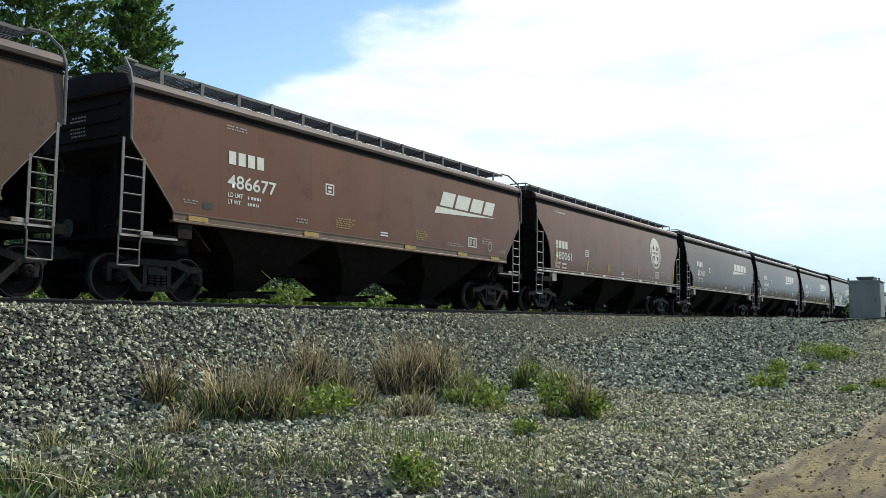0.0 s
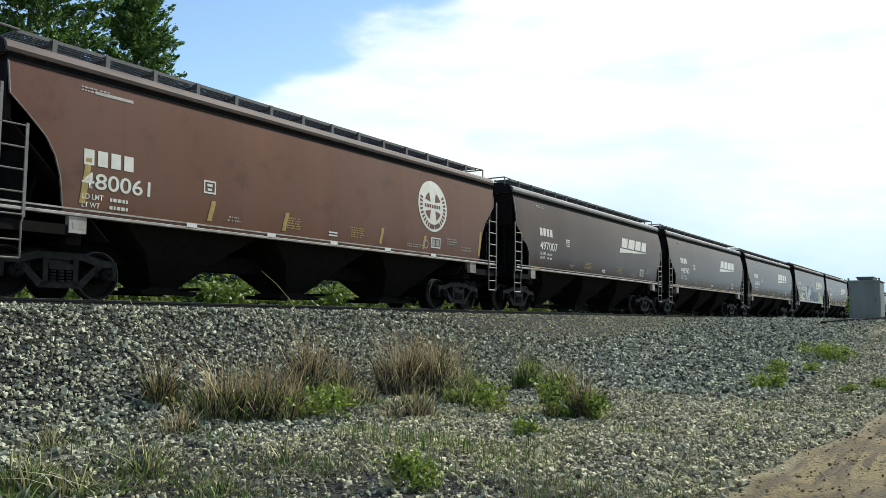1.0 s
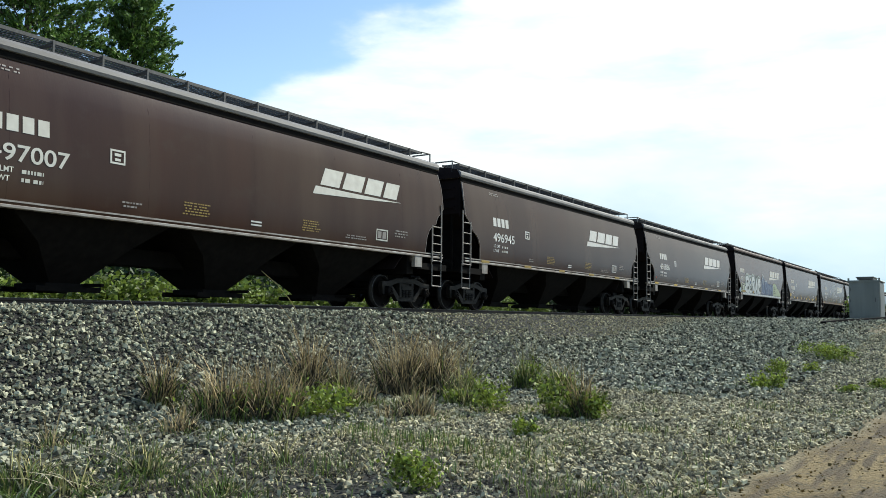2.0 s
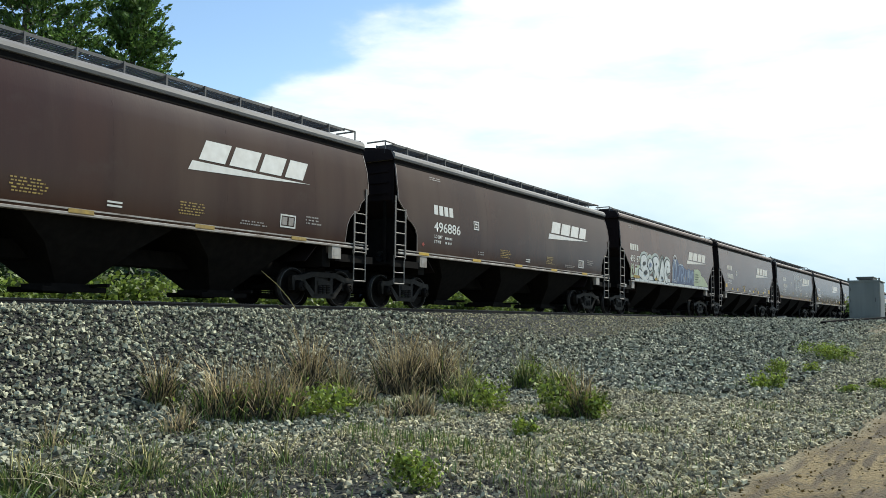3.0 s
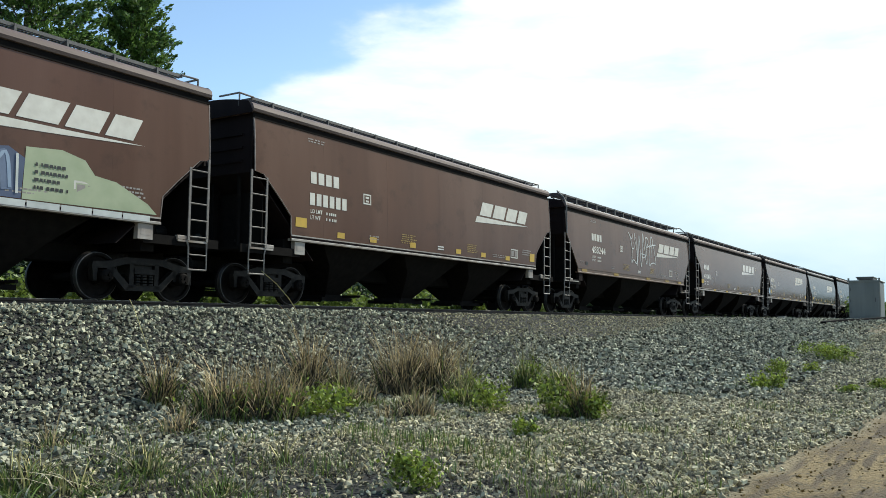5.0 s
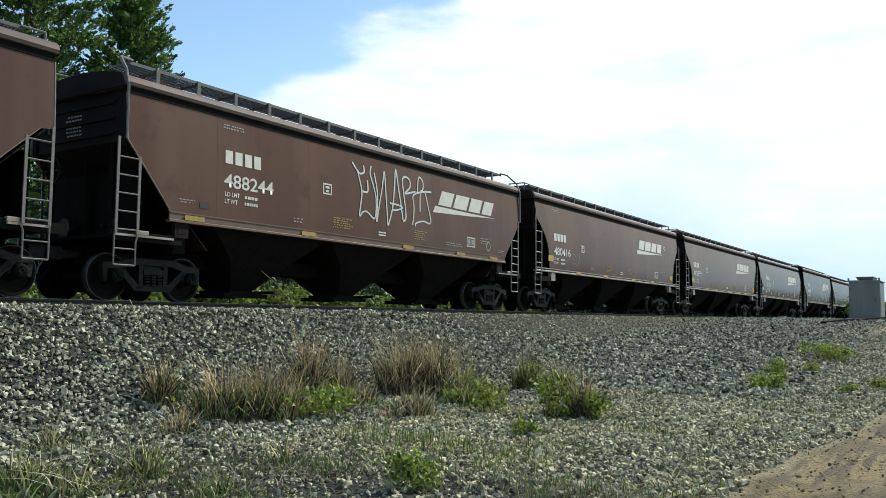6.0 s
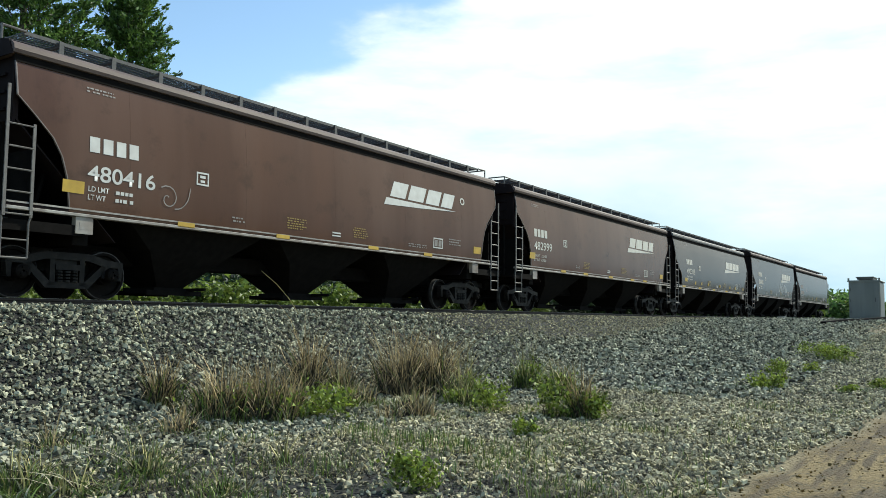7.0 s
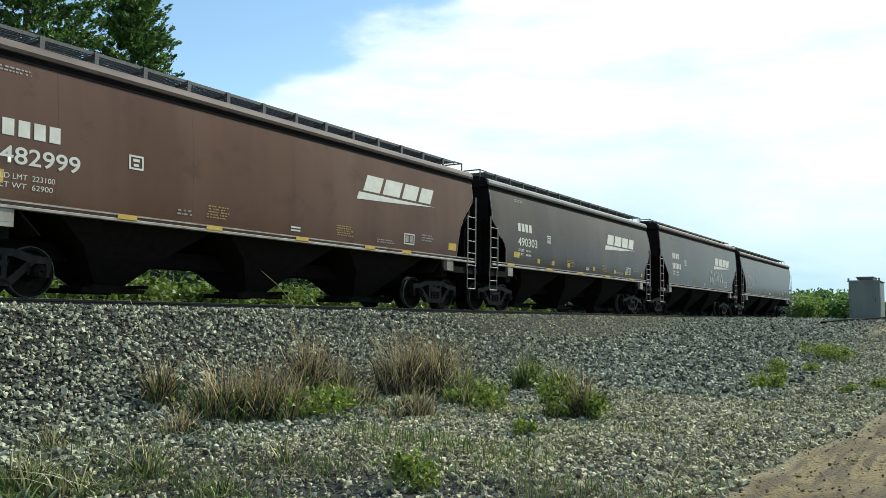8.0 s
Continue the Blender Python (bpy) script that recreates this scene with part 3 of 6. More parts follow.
def end_bulkhead(kd, s):
    """Upright top of the wagon's end, its corner posts and stiffeners, and the slope sheet below it."""
    x = s * (kd.half[0][1] - 0.06)
    knee = kd.half[1][0] if kd.straight else 2.97
    y = kd.skin(kd.eave) - 0.04
    x1 = s * (kd.half[0][1] - 2.05)
    pts = [(x, kd.eave + 0.12), (x - s * 0.03, kd.eave + 0.12), (x - s * 0.05, knee), (x1 - s * 0.03, 1.05), (x1, 1.05), (x, knee)]
    g = Geo().prism(pts, "y", -y, y)
    return g


def end_stiffener(kd, s, k):
    x = s * (kd.half[0][1] - 0.06)
    z = 3.15 + 0.3 * k
    return Geo().box(min(x, x + s * 0.035), max(x, x + s * 0.035), -1.1, 1.1, z, z + 0.05)


def corner_post(kd, s, side):
    x = s * (kd.half[0][1] - 0.06)
    y = side * (kd.skin(kd.eave) - 0.07)
    return Geo().box(min(x, x + s * 0.05), max(x, x + s * 0.05), y - 0.03, y + 0.03, (kd.half[1][0] if kd.straight else 2.97) - 0.1, kd.eave + 0.1)


def end_frame(kd, s):
    """Platform deck at the wagon's end with its two edge beams."""
    xo, xi = s * (kd.length / 2 - 0.42), s * (kd.half[-1][1] - 0.35)
    a, b = min(xo, xi), max(xo, xi)
    g = Geo().box(a, b, -1.5, 1.5, 1.16, 1.22)
    g.box(a, b, -1.52, -1.46, 1.10, 1.28).box(a, b, 1.46, 1.52, 1.10, 1.28)
    return g


def platform_post(kd, e, y):
    x = e * (kd.half[0][1] - 0.12)
    return Geo().bar((x, y, 1.2), (x, y, 3.1), 0.05)


def slope_brace(kd, e, y):
    """Strut from the platform up to the slope sheet."""
    return Geo().bar((e * (kd.half[-1][1] + 0.4), y, 1.2), (e * (kd.half[-1][1] + 0.1), y, 2.3), 0.05)


def bolster_web(kd, e):
    a, b = sorted((e * (kd.length / 2 - 1.9), e * (kd.length / 2 - 2.2)))
    return Geo().box(a, b, -1.35, 1.35, 0.95, 1.5)


def end_web(kd, e):
    """Upright plate on the centre line, added to block sky under the slope sheet."""
    a, b = e * (kd.half[0][1] - 2.3), e * (kd.half[0][1] - 0.2)
    return Geo().prism([(a, 0.95), (e * (kd.half[0][1] - 0.25), 0.95), (b, 2.75), (e * (kd.half[0][1] - 0.3), 2.75), (a, 1.05)], "y", -0.03, 0.03)


def end_panel(kd, e):
    """Cross plate between platform and slope sheet, added to keep the sky out."""
    a, b = sorted((e * (kd.half[0][1] - 0.38), e * (kd.half[0][1] - 0.35)))
    return Geo().box(a, b, -1.45, 1.45, 1.0, 2.5)


def hopper_bay(kd, k):
    """One of three bays: the body narrows under the sill to its outlet."""
    span = (kd.half[-1][1] - 1.15) * 2 / 3
    c = (k - 1) * span
    w = span / 2 - 0.02
    top = [(c - w, -1.47), (c + w, -1.47), (c + w, 1.47), (c - w, 1.47)]
    mid = [(c - w * 0.52, -1.05), (c + w * 0.52, -1.05), (c + w * 0.52, 1.05), (c - w * 0.52, 1.05)]
    low = [(c - w * 0.17, -0.42), (c + w * 0.17, -0.42), (c + w * 0.17, 0.42), (c - w * 0.17, 0.42)]
    z = (1.62, 0.98, 0.30)
    g = Geo()
    g.v = [(x, y, z[i]) for i, ring in enumerate((top, mid, low)) for x, y in ring]
    g.f = [(i * 4 + j, i * 4 + (j + 1) % 4, (i + 1) * 4 + (j + 1) % 4, (i + 1) * 4 + j) for i in range(2) for j in range(4)] + [(3, 2, 1, 0), (8, 9, 10, 11)]
    return g, c, w


def outlet_gate(c, w):
    g = Geo().box(c - w * 0.24, c + w * 0.24, -0.50, 0.50, 0.18, 0.30)
    g.box(c - w * 0.36, c + w * 0.36, -0.58, -0.50, 0.14, 0.24).box(c - w * 0.36, c + w * 0.36, 0.50, 0.58, 0.14, 0.24)
    return g.bar((c + w * 0.2, -1.05, 0.27), (c + w * 0.2, 1.05, 0.27), 0.035)


def centre_sill(kd):
    x = kd.length / 2 - 0.75
    return Geo().box(-x, x, -0.2, 0.2, 0.72, 1.08, 0.02)


def side_sill(kd, s):
    x = kd.sill_x
    y = kd.skin(kd.sill_low)
    g = Geo()
    a, b = sorted((s * (y - 0.1), s * (y + 0.03)))
    g.box(-x, x, a, b, kd.sill_low, kd.sill_low + 0.055, 0.008)
    a, b = sorted((s * (y + 0.012), s * (y + 0.02)))
    g.box(-x, x, a, b, kd.sill_high - 0.03, kd.sill_high)
    return g


def sill_web(kd, s):
    """Web between the sill's lower flange and its upper bead."""
    x = kd.sill_x
    y = kd.skin(kd.sill_low)
    a, b = sorted((s * (y - 0.02), s * (y + 0.006)))
    return Geo().box(-x + 0.01, x - 0.01, a, b, kd.sill_low + 0.055, kd.sill_high - 0.03)


def jacking_pad(kd, e, s):
    x, y, z = e * (kd.half[-1][1] - 0.32), s * 1.52, kd.sill_low
    a, b = sorted((y - s * 0.1, y + s * 0.02))
    g = Geo().box(x - 0.17, x + 0.17, a, b, z - 0.30, z - 0.004)
    return g.box(x - 0.10, x + 0.10, a - 0.004, b + 0.004, z - 0.22, z - 0.10)


def running_board(kd, s):
    """Open steel grating along the roof: two edge angles and many thin cross bars."""
    x, z = kd.half[0][1] - 0.35, kd.walk_z
    y0, y1 = sorted((s * 0.42, s * 1.04))
    g = Geo().box(-x, x, y0, y0 + 0.03, z - 0.02, z + 0.045).box(-x, x, y1 - 0.03, y1, z - 0.02, z + 0.045)
    for k in range(3):
        yy = y0 + (y1 - y0) * (k + 1) / 4
        g.box(-x, x, yy - 0.004, yy + 0.004, z, z + 0.010)
    n = int(2 * x / 0.07)
    for i in range(n + 1):
        xx = -x + 2 * x * i / n
        g.box(xx - 0.007, xx + 0.007, y0 + 0.03, y1 - 0.03, z, z + 0.022)
    return g


def board_bracket(kd, s):
    """A flat post with a sloping brace that carries the running board; its foot stands on the roof edge."""
    z = kd.walk_z - 0.02
    e = kd.eave
    foot = e + 0.33
    a, b = sorted((s * 1.05, s * 1.075))
    g = Geo()
    w = 0.045 if kd.posts else 0.02
    g.box(-w, w, a, b, foot, z + 0.06)
    g.bar((0, s * 1.05, foot + 0.02), (0, s * 0.45, z - 0.02), 0.02, 5)
    g.box(-0.02, 0.02, min(s * 0.42, s * 1.05), max(s * 0.42, s * 1.05), z - 0.045, z)
    return g


def end_rail(kd, e, s):
    """Bent grab rail at the end of the running board."""
    x, z = kd.half[0][1], kd.walk_z
    y = s * 1.06
    if kd.posts and kd.straight:
        pts = [(e * (x - 0.42), y, z + 0.06), (e * (x - 0.1), y * 1.06, z + 0.05), (e * x, y * 1.38, z - 0.28), (e * (x + 0.02), s * 1.57, kd.eave + 0.15), (e * (x + 0.02), s * 1.58, kd.half[1][0])]
        return Geo().path(pts, 0.028)
    pts = [(e * (x - 0.38), y, z + 0.03), (e * (x + 0.05), y, z + 0.04), (e * (x + 0.05), y, kd.eave + 0.3)]
    g = Geo().path(pts, 0.022)
    return g.path([(e * (x + 0.05), y, z + 0.04), (e * (x + 0.05), s * 0.42, z + 0.04)], 0.022)


def roof_hatch(kd):
    """Long trough hatch cover along the ridge."""
    x, z = kd.half[0][1] - 0.7, kd.eave + 0.50
    g = Geo().prism([(-0.34, z - 0.06), (0.34, z - 0.06), (0.34, z + 0.03), (0.22, z + 0.09), (-0.22, z + 0.09), (-0.34, z + 0.03)], "x", -x, x)
    for i in range(9):
        xx = -x + 2 * x * (i + 0.5) / 9
        g.box(xx - 0.03, xx + 0.03, -0.37, 0.37, z - 0.06, z + 0.105)
    return g


def ladder_spots(kd, e):
    outer = kd.rung_x[0 if e < 0 else 1]
    return e * outer, e * (outer - 0.47)


def ladder_stiles(kd, e, s):
    xo, xi = ladder_spots(kd, e)
    y = s * 1.565
    top = kd.half[1][0] + 0.02 if kd.straight else 3.02
    g = Geo()
    foot = 1.22 if kd.straight else kd.sill_low - 0.12
    for x, z in ((xo, 3.5 if kd.posts and not kd.straight else top), (xi, 0.0)):
        if not z:
            z = inner_top = next(h for h in (2.9, 2.8, 2.7, 2.6, 2.5, 2.4) if kd.reach(h) < abs(xi) + 0.1 or h == 2.4)
        g.box(x - 0.026, x + 0.026, y - 0.012, y + 0.012, foot, z)
    return g, inner_top


def stirrup(kd, e, s):
    """Bent step hung below the ladder, set in a little at its foot."""
    xo, xi = ladder_spots(kd, e)
    y = s * 1.545
    z = 1.24 if kd.straight else kd.sill_low - 0.05
    a, b = xo + e * 0.015, xi + e * 0.02
    g = Geo().path([(a, y, z), (a, y, 0.64), (b, y, 0.64), (b, y, z - 0.16), (b - e * 0.05, y, z)], 0.018)
    return g.bar((a, y, 0.94), (b, y, 0.94), 0.015)


def platform_edge(kd, e, s):
    """Worn pale edge of the end platform, with a bolted bracket beside the ladder."""
    xo, xi = ladder_spots(kd, e)
    a, b = sorted((xo, xo - e * (1.32 if kd.posts else 0.72)))
    y0, y1 = sorted((s * 1.47, s * 1.56))
    g = Geo().box(a, b, y0, y1, 1.185, 1.225)
    a, b = sorted((xi - e * 0.04, xi - e * 0.26))
    return g.box(a, b, y0, y1, 1.225, 1.31, 0.012)


def bolster():
    g = Geo().box(-0.22, 0.22, -0.98, 0.98, 0.50, 0.74, 0.04)
    return g.bar((0, 0, 0.7), (0, 0, 0.95), 0.3, 12)


def side_frame(s):
    """Cast truck side frame: arched top member, sloping lower members, columns and pedestal jaws."""
    a, b = sorted((s * 0.90, s * 1.04))
    g = Geo()
    g.prism([(-1.16, 0.60), (-1.14, 0.71), (-0.80, 0.74), (-0.45, 0.83), (0.45, 0.83), (0.80, 0.74), (1.14, 0.71), (1.16, 0.60), (0.78, 0.60), (0.42, 0.70), (-0.42, 0.70), (-0.78, 0.60)], "y", a, b)
    for e in (-1, 1):
        g.prism([(e * 0.70, 0.63), (e * 0.84, 0.60), (e * 0.42, 0.19), (e * 0.28, 0.25)], "y", a, b)
        g.prism([(e * 0.24, 0.24), (e * 0.34, 0.24), (e * 0.34, 0.72), (e * 0.24, 0.72)], "y", a, b)
        g.prism([(e * 1.04, 0.62), (e * 1.15, 0.62), (e * 1.12, 0.36), (e * 1.04, 0.36)], "y", a, b)
        g.prism([(e * 0.68, 0.62), (e * 0.76, 0.62), (e * 0.76, 0.40), (e * 0.70, 0.40)], "y", a, b)
    g.prism([(-0.42, 0.19), (0.42, 0.19), (0.36, 0.30), (-0.36, 0.30)], "y", a, b)
    return g


def spring_nest(s):
    g = Geo()
    for x in (-0.15, 0.0, 0.15):
        for y in (0.92, 1.02):
            for k in range(4):
                g.bar((x, s * y, 0.30 + k * 0.055), (x, s * y, 0.335 + k * 0.055), 0.062, 8)
    return g.box(-0.24, 0.24, min(s * 0.88, s * 1.06), max(s * 0.88, s * 1.06), 0.515, 0.62)


def wheelset():
    """Two wheels, an axle and roller bearings, turning about the origin."""
    g = Geo()
    for s in (-1, 1):
        prof = [(0.07, 0.66), (0.15, 0.66), (0.16, 0.71), (0.36, 0.70), (0.38, 0.685), (0.482, 0.69), (0.482, 0.715), (0.457, 0.735), (0.452, 0.825), (0.436, 0.83), (0.385, 0.828), (0.375, 0.76), (0.17, 0.745), (0.15, 0.86), (0.07, 0.86)]
        g.lathe([(r, s * y) for r, y in prof], 0, 0, 28)
        g.lathe([(0.02, s * 1.16), (0.09, s * 1.16), (0.125, s * 1.13), (0.125, s * 0.90), (0.02, s * 0.88)], 0, 0, 14)
        for k in range(3):
            a = k * 2.094
            g.bar((0.065 * math.cos(a), s * 1.155, 0.065 * math.sin(a)), (0.065 * math.cos(a), s * 1.185, 0.065 * math.sin(a)), 0.02, 6)
        for k in range(6):
            a = k * 1.047
            g.bar((0.27 * math.cos(a), s * 0.745, 0.27 * math.sin(a)), (0.27 * math.cos(a), s * 0.758, 0.27 * math.sin(a)), 0.035, 6)
    return g.bar((0, -0.9, 0), (0, 0.9, 0), 0.085, 12)


def coupler(kd, e):
    x0, x1 = e * (kd.length / 2 - 0.8), e * (kd.length / 2 - 0.02)
    a, b = sorted((x0, x1))
    g = Geo().box(a, b, -0.09, 0.09, 0.79, 0.96, 0.02)
    a, b = sorted((e * (kd.length / 2 - 0.28), e * (kd.length / 2 + 0.03)))
    g.box(a, b, -0.17, 0.17, 0.73, 1.02, 0.04)
    return g


def air_hose(kd, e):
    x = e * (kd.length / 2 - 0.45)
    return Geo().path([(x, e * -0.35, 0.85), (x + e * 0.08, e * -0.36, 0.6), (x + e * 0.25, e * -0.32, 0.42), (x + e * 0.43, e * -0.2, 0.36)], 0.025)


def brake_cylinder(kd, e):
    x = e * (kd.half[-1][1] + 0.25)
    g = Geo().bar((x, -0.75, 1.42), (x + e * 0.45, -0.75, 1.42), 0.15, 12)
    return g.bar((x + e * 0.45, -0.75, 1.42), (x + e * 0.7, -0.75, 1.42), 0.03)


def air_tank(kd, e):
    x = e * (kd.half[-1][1] + 0.25)
    return Geo().bar((x - e * 0.1, 0.6, 1.45), (x + e * 0.6, 0.6, 1.45), 0.2, 12)


def brake_wheel(kd, e):
    x = e * (kd.half[0][1] + 0.16)
    g = Geo()
    pts = [(x, 0.55 + 0.28 * math.cos(a * 0.5236), 2.55 + 0.28 * math.sin(a * 0.5236)) for a in range(13)]
    g.path(pts, 0.018, 5)
    for a in range(4):
        g.bar((x, 0.55, 2.55), (x, 0.55 + 0.28 * math.cos(a * 1.5708), 2.55 + 0.28 * math.sin(a * 1.5708)), 0.014, 5)
    return g.bar((x, 0.55, 2.55), (x - e * 0.2, 0.55, 2.55), 0.04)


MESHES = {}


def shared(key, make, mat):
    """Mesh data built once and shared by alike parts."""
    if key not in MESHES:
        MESHES[key] = make().mesh(key[0], mat)
    return MESHES[key]


def wagon(kind, colour, centre, label):
    kd = KINDS[kind]
    paint = PAINT[colour]
    car = new("hopper_wagon", None)
    tagged(car, label, "freight wagon", "wagons of the grain train")
    car.location = (centre, 0, 0)
    sill_mat = SILL_OCHRE if kind == "flat" else SILL
    for s in (-1, 1):
        sd = part("side_sheet", shared(("side_sheet", kind, s), lambda: side_sheet(kd, s), paint), paint, car)
        # the eave's shade is painted in: the chord takes the near-black
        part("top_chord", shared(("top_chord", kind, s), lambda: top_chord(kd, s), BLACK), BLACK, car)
        part("side_sill", shared(("side_sill", kind, s), lambda: side_sill(kd, s), sill_mat), sill_mat, car, "worn side sill with a pale lower edge")
        # the sill groove's shade is put into a dark web, except on flat wagons
        web_mat = SILL_OCHRE if kind == "flat" else GRIME_SHADE
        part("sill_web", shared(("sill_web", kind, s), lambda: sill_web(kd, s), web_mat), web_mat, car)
        part("running_board", shared(("running_board", kind, s), lambda: running_board(kd, s), GALV), GALV, car, "galvanised roof grating")
        n = 14
        for i in range(n):
            b = part("board_bracket", shared(("board_bracket", kind, s), lambda: board_bracket(kd, s), GALV), GALV, car)
            b.location.x = (kd.half[0][1] - 0.5) * (2 * (i + 0.5) / n - 1)
        for i in range(5):
            seam = part("panel_seam", shared(("panel_seam", kind, s), lambda: seam_strip(kd, s), paint), paint, car)
            seam.location.x = (kd.half[-1][1] - 0.6) * (i - 2) / 2.2
    roof = part("roof", shared(("roof", kind), lambda: roof_shell(kd), ROOF), PALE_ROOF if kind == "stepped" else ROOF, car, "weathered arched roof")
    part("roof_hatch", shared(("roof_hatch", kind), lambda: roof_hatch(kd), paint), paint, car)
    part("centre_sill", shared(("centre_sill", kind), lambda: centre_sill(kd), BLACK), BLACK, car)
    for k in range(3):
        bay = part("hopper_bay", shared(("hopper_bay", kind, k), lambda: hopper_bay(kd, k)[0], BLACK), BLACK, car, "discharge hopper, near black for the shade under the wagon")
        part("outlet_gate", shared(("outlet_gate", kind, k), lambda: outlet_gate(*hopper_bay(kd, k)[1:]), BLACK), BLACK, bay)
    for e in (-1, 1):
        bulk = part("end_bulkhead", shared(("end_bulkhead", kind, e), lambda: end_bulkhead(kd, e), GRIME_SHADE), GRIME_SHADE, car, "grimy end bulkhead and slope sheet, darkened for their shade side")
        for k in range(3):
            part("stiffener", shared(("stiffener", kind, e, k), lambda: end_stiffener(kd, e, k), GRIME_SHADE), GRIME_SHADE, bulk)
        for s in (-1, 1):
            part("corner_post", shared(("corner_post", kind, e, s), lambda: corner_post(kd, e, s), GRIME_SHADE), GRIME_SHADE, bulk)
        part("roof_end", shared(("roof_end", kind, e), lambda: roof_end(kd, e), GRIME_SHADE), GRIME_SHADE, car)
        part("stencil_text", shared(("end_stencil", kind, e), lambda: end_stencil(kd, e), FADED), FADED, car)
        part("air_tank", shared(("air_tank", kind, e), lambda: air_tank(kd, e), TRUCK), TRUCK, car)
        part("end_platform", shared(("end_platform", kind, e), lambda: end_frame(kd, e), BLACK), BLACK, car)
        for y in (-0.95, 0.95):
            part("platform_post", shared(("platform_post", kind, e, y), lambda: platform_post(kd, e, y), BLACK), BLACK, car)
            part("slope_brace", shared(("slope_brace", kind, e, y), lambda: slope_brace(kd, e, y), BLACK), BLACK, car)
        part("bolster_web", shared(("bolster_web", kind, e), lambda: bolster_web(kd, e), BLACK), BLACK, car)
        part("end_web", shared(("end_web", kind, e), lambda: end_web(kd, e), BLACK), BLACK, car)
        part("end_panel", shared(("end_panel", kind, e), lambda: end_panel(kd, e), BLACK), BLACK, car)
        part("coupler", shared(("coupler", kind, e), lambda: coupler(kd, e), TRUCK), TRUCK, car)
        part("air_hose", shared(("air_hose", kind, e), lambda: air_hose(kd, e), BLACK), BLACK, car)
        part("brake_cylinder", shared(("brake_cylinder", kind, e), lambda: brake_cylinder(kd, e), TRUCK), TRUCK, car)
        for s in (-1, 1):
            part("edge_flange", shared(("edge_flange", kind, e, s), lambda: edge_flange(kd, e, s), EDGE), EDGE, car, "pale worn edge of the side sheet")
            part("jacking_pad", shared(("jacking_pad", kind, e, s), lambda: jacking_pad(kd, e, s), SILL), GRIME_SHADE if kind == "flat" else SILL, car)
            part("grab_rail", shared(("grab_rail", kind, e, s), lambda: end_rail(kd, e, s), RUNG), RUNG, car)
            lad = part("ladder", shared(("ladder", kind, e, s), lambda: ladder_stiles(kd, e, s)[0], RUNG), RUNG, car, "side ladder of worn grey steel")
            xo, xi = ladder_spots(kd, e)
            top = ladder_stiles(kd, e, s)[1] - 0.05
            part("stirrup", shared(("stirrup", kind, e, s), lambda: stirrup(kd, e, s), RUNG), RUNG, car, "bent steel step below the ladder")
            if kd.straight:
                part("platform_edge", shared(("platform_edge", kind, e, s), lambda: platform_edge(kd, e, s), SILL), SILL, car, "worn pale platform edge")
            n = 5
            foot = 1.30 if kd.straight else kd.sill_low - 0.08
            for i in range(n):
                r = part("rung", shared(("rung", kind), lambda: Geo().bar((-0.23, 0, 0), (0.23, 0, 0), 0.016), RUNG), RUNG, lad)
                r.location = ((xo + xi) / 2, s * 1.565, foot + (top - foot) * i / (n - 1))
    part("brake_wheel", shared(("brake_wheel", kind), lambda: brake_wheel(kd, -1), TRUCK), TRUCK, car)
    for e in (-1, 1):
        tk = part("truck", shared(("truck",), bolster, TRUCK), TRUCK, car, "two-axle truck of dusty cast steel, darkened for shade under the wagon")
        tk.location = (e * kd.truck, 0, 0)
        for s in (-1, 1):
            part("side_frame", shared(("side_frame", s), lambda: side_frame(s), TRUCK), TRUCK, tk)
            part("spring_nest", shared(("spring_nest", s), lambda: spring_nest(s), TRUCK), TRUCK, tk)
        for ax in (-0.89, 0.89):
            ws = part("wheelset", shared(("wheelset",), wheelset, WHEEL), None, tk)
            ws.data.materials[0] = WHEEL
            if len(ws.data.materials) < 2:
                ws.data.materials.append(TREAD)
                for f in ws.data.polygons:
                    if math.hypot(f.center.x, f.center.z) > 0.43 and abs(f.center.y) > 0.77:
                        f.material_index = 1
            ws.location = (ax, 0, 0.457)
            WHEELSETS.append((ws, ax))
    return car


def seam_strip(kd, s):
    """A narrow upright weld bead on the side sheet."""
    g = Geo()
    zs = [kd.sill_high + 0.02 + (kd.eave - kd.sill_high - 0.04) * i / 8 for i in range(9)]
    for a, b in zip(zs, zs[1:]):
        ya, yb = s * kd.skin(a), s * kd.skin(b)
        o = s * 0.0012
        g.add([(-0.008, ya - o, a), (0.008, ya - o, a), (0.008, yb - o, b), (-0.008, yb - o, b), (-0.005, ya + o, a), (0.005, ya + o, a), (0.005, yb + o, b), (-0.005, yb + o, b)],
              [(4, 5, 6, 7), (0, 4, 7, 3), (1, 2, 6, 5)])
    return g


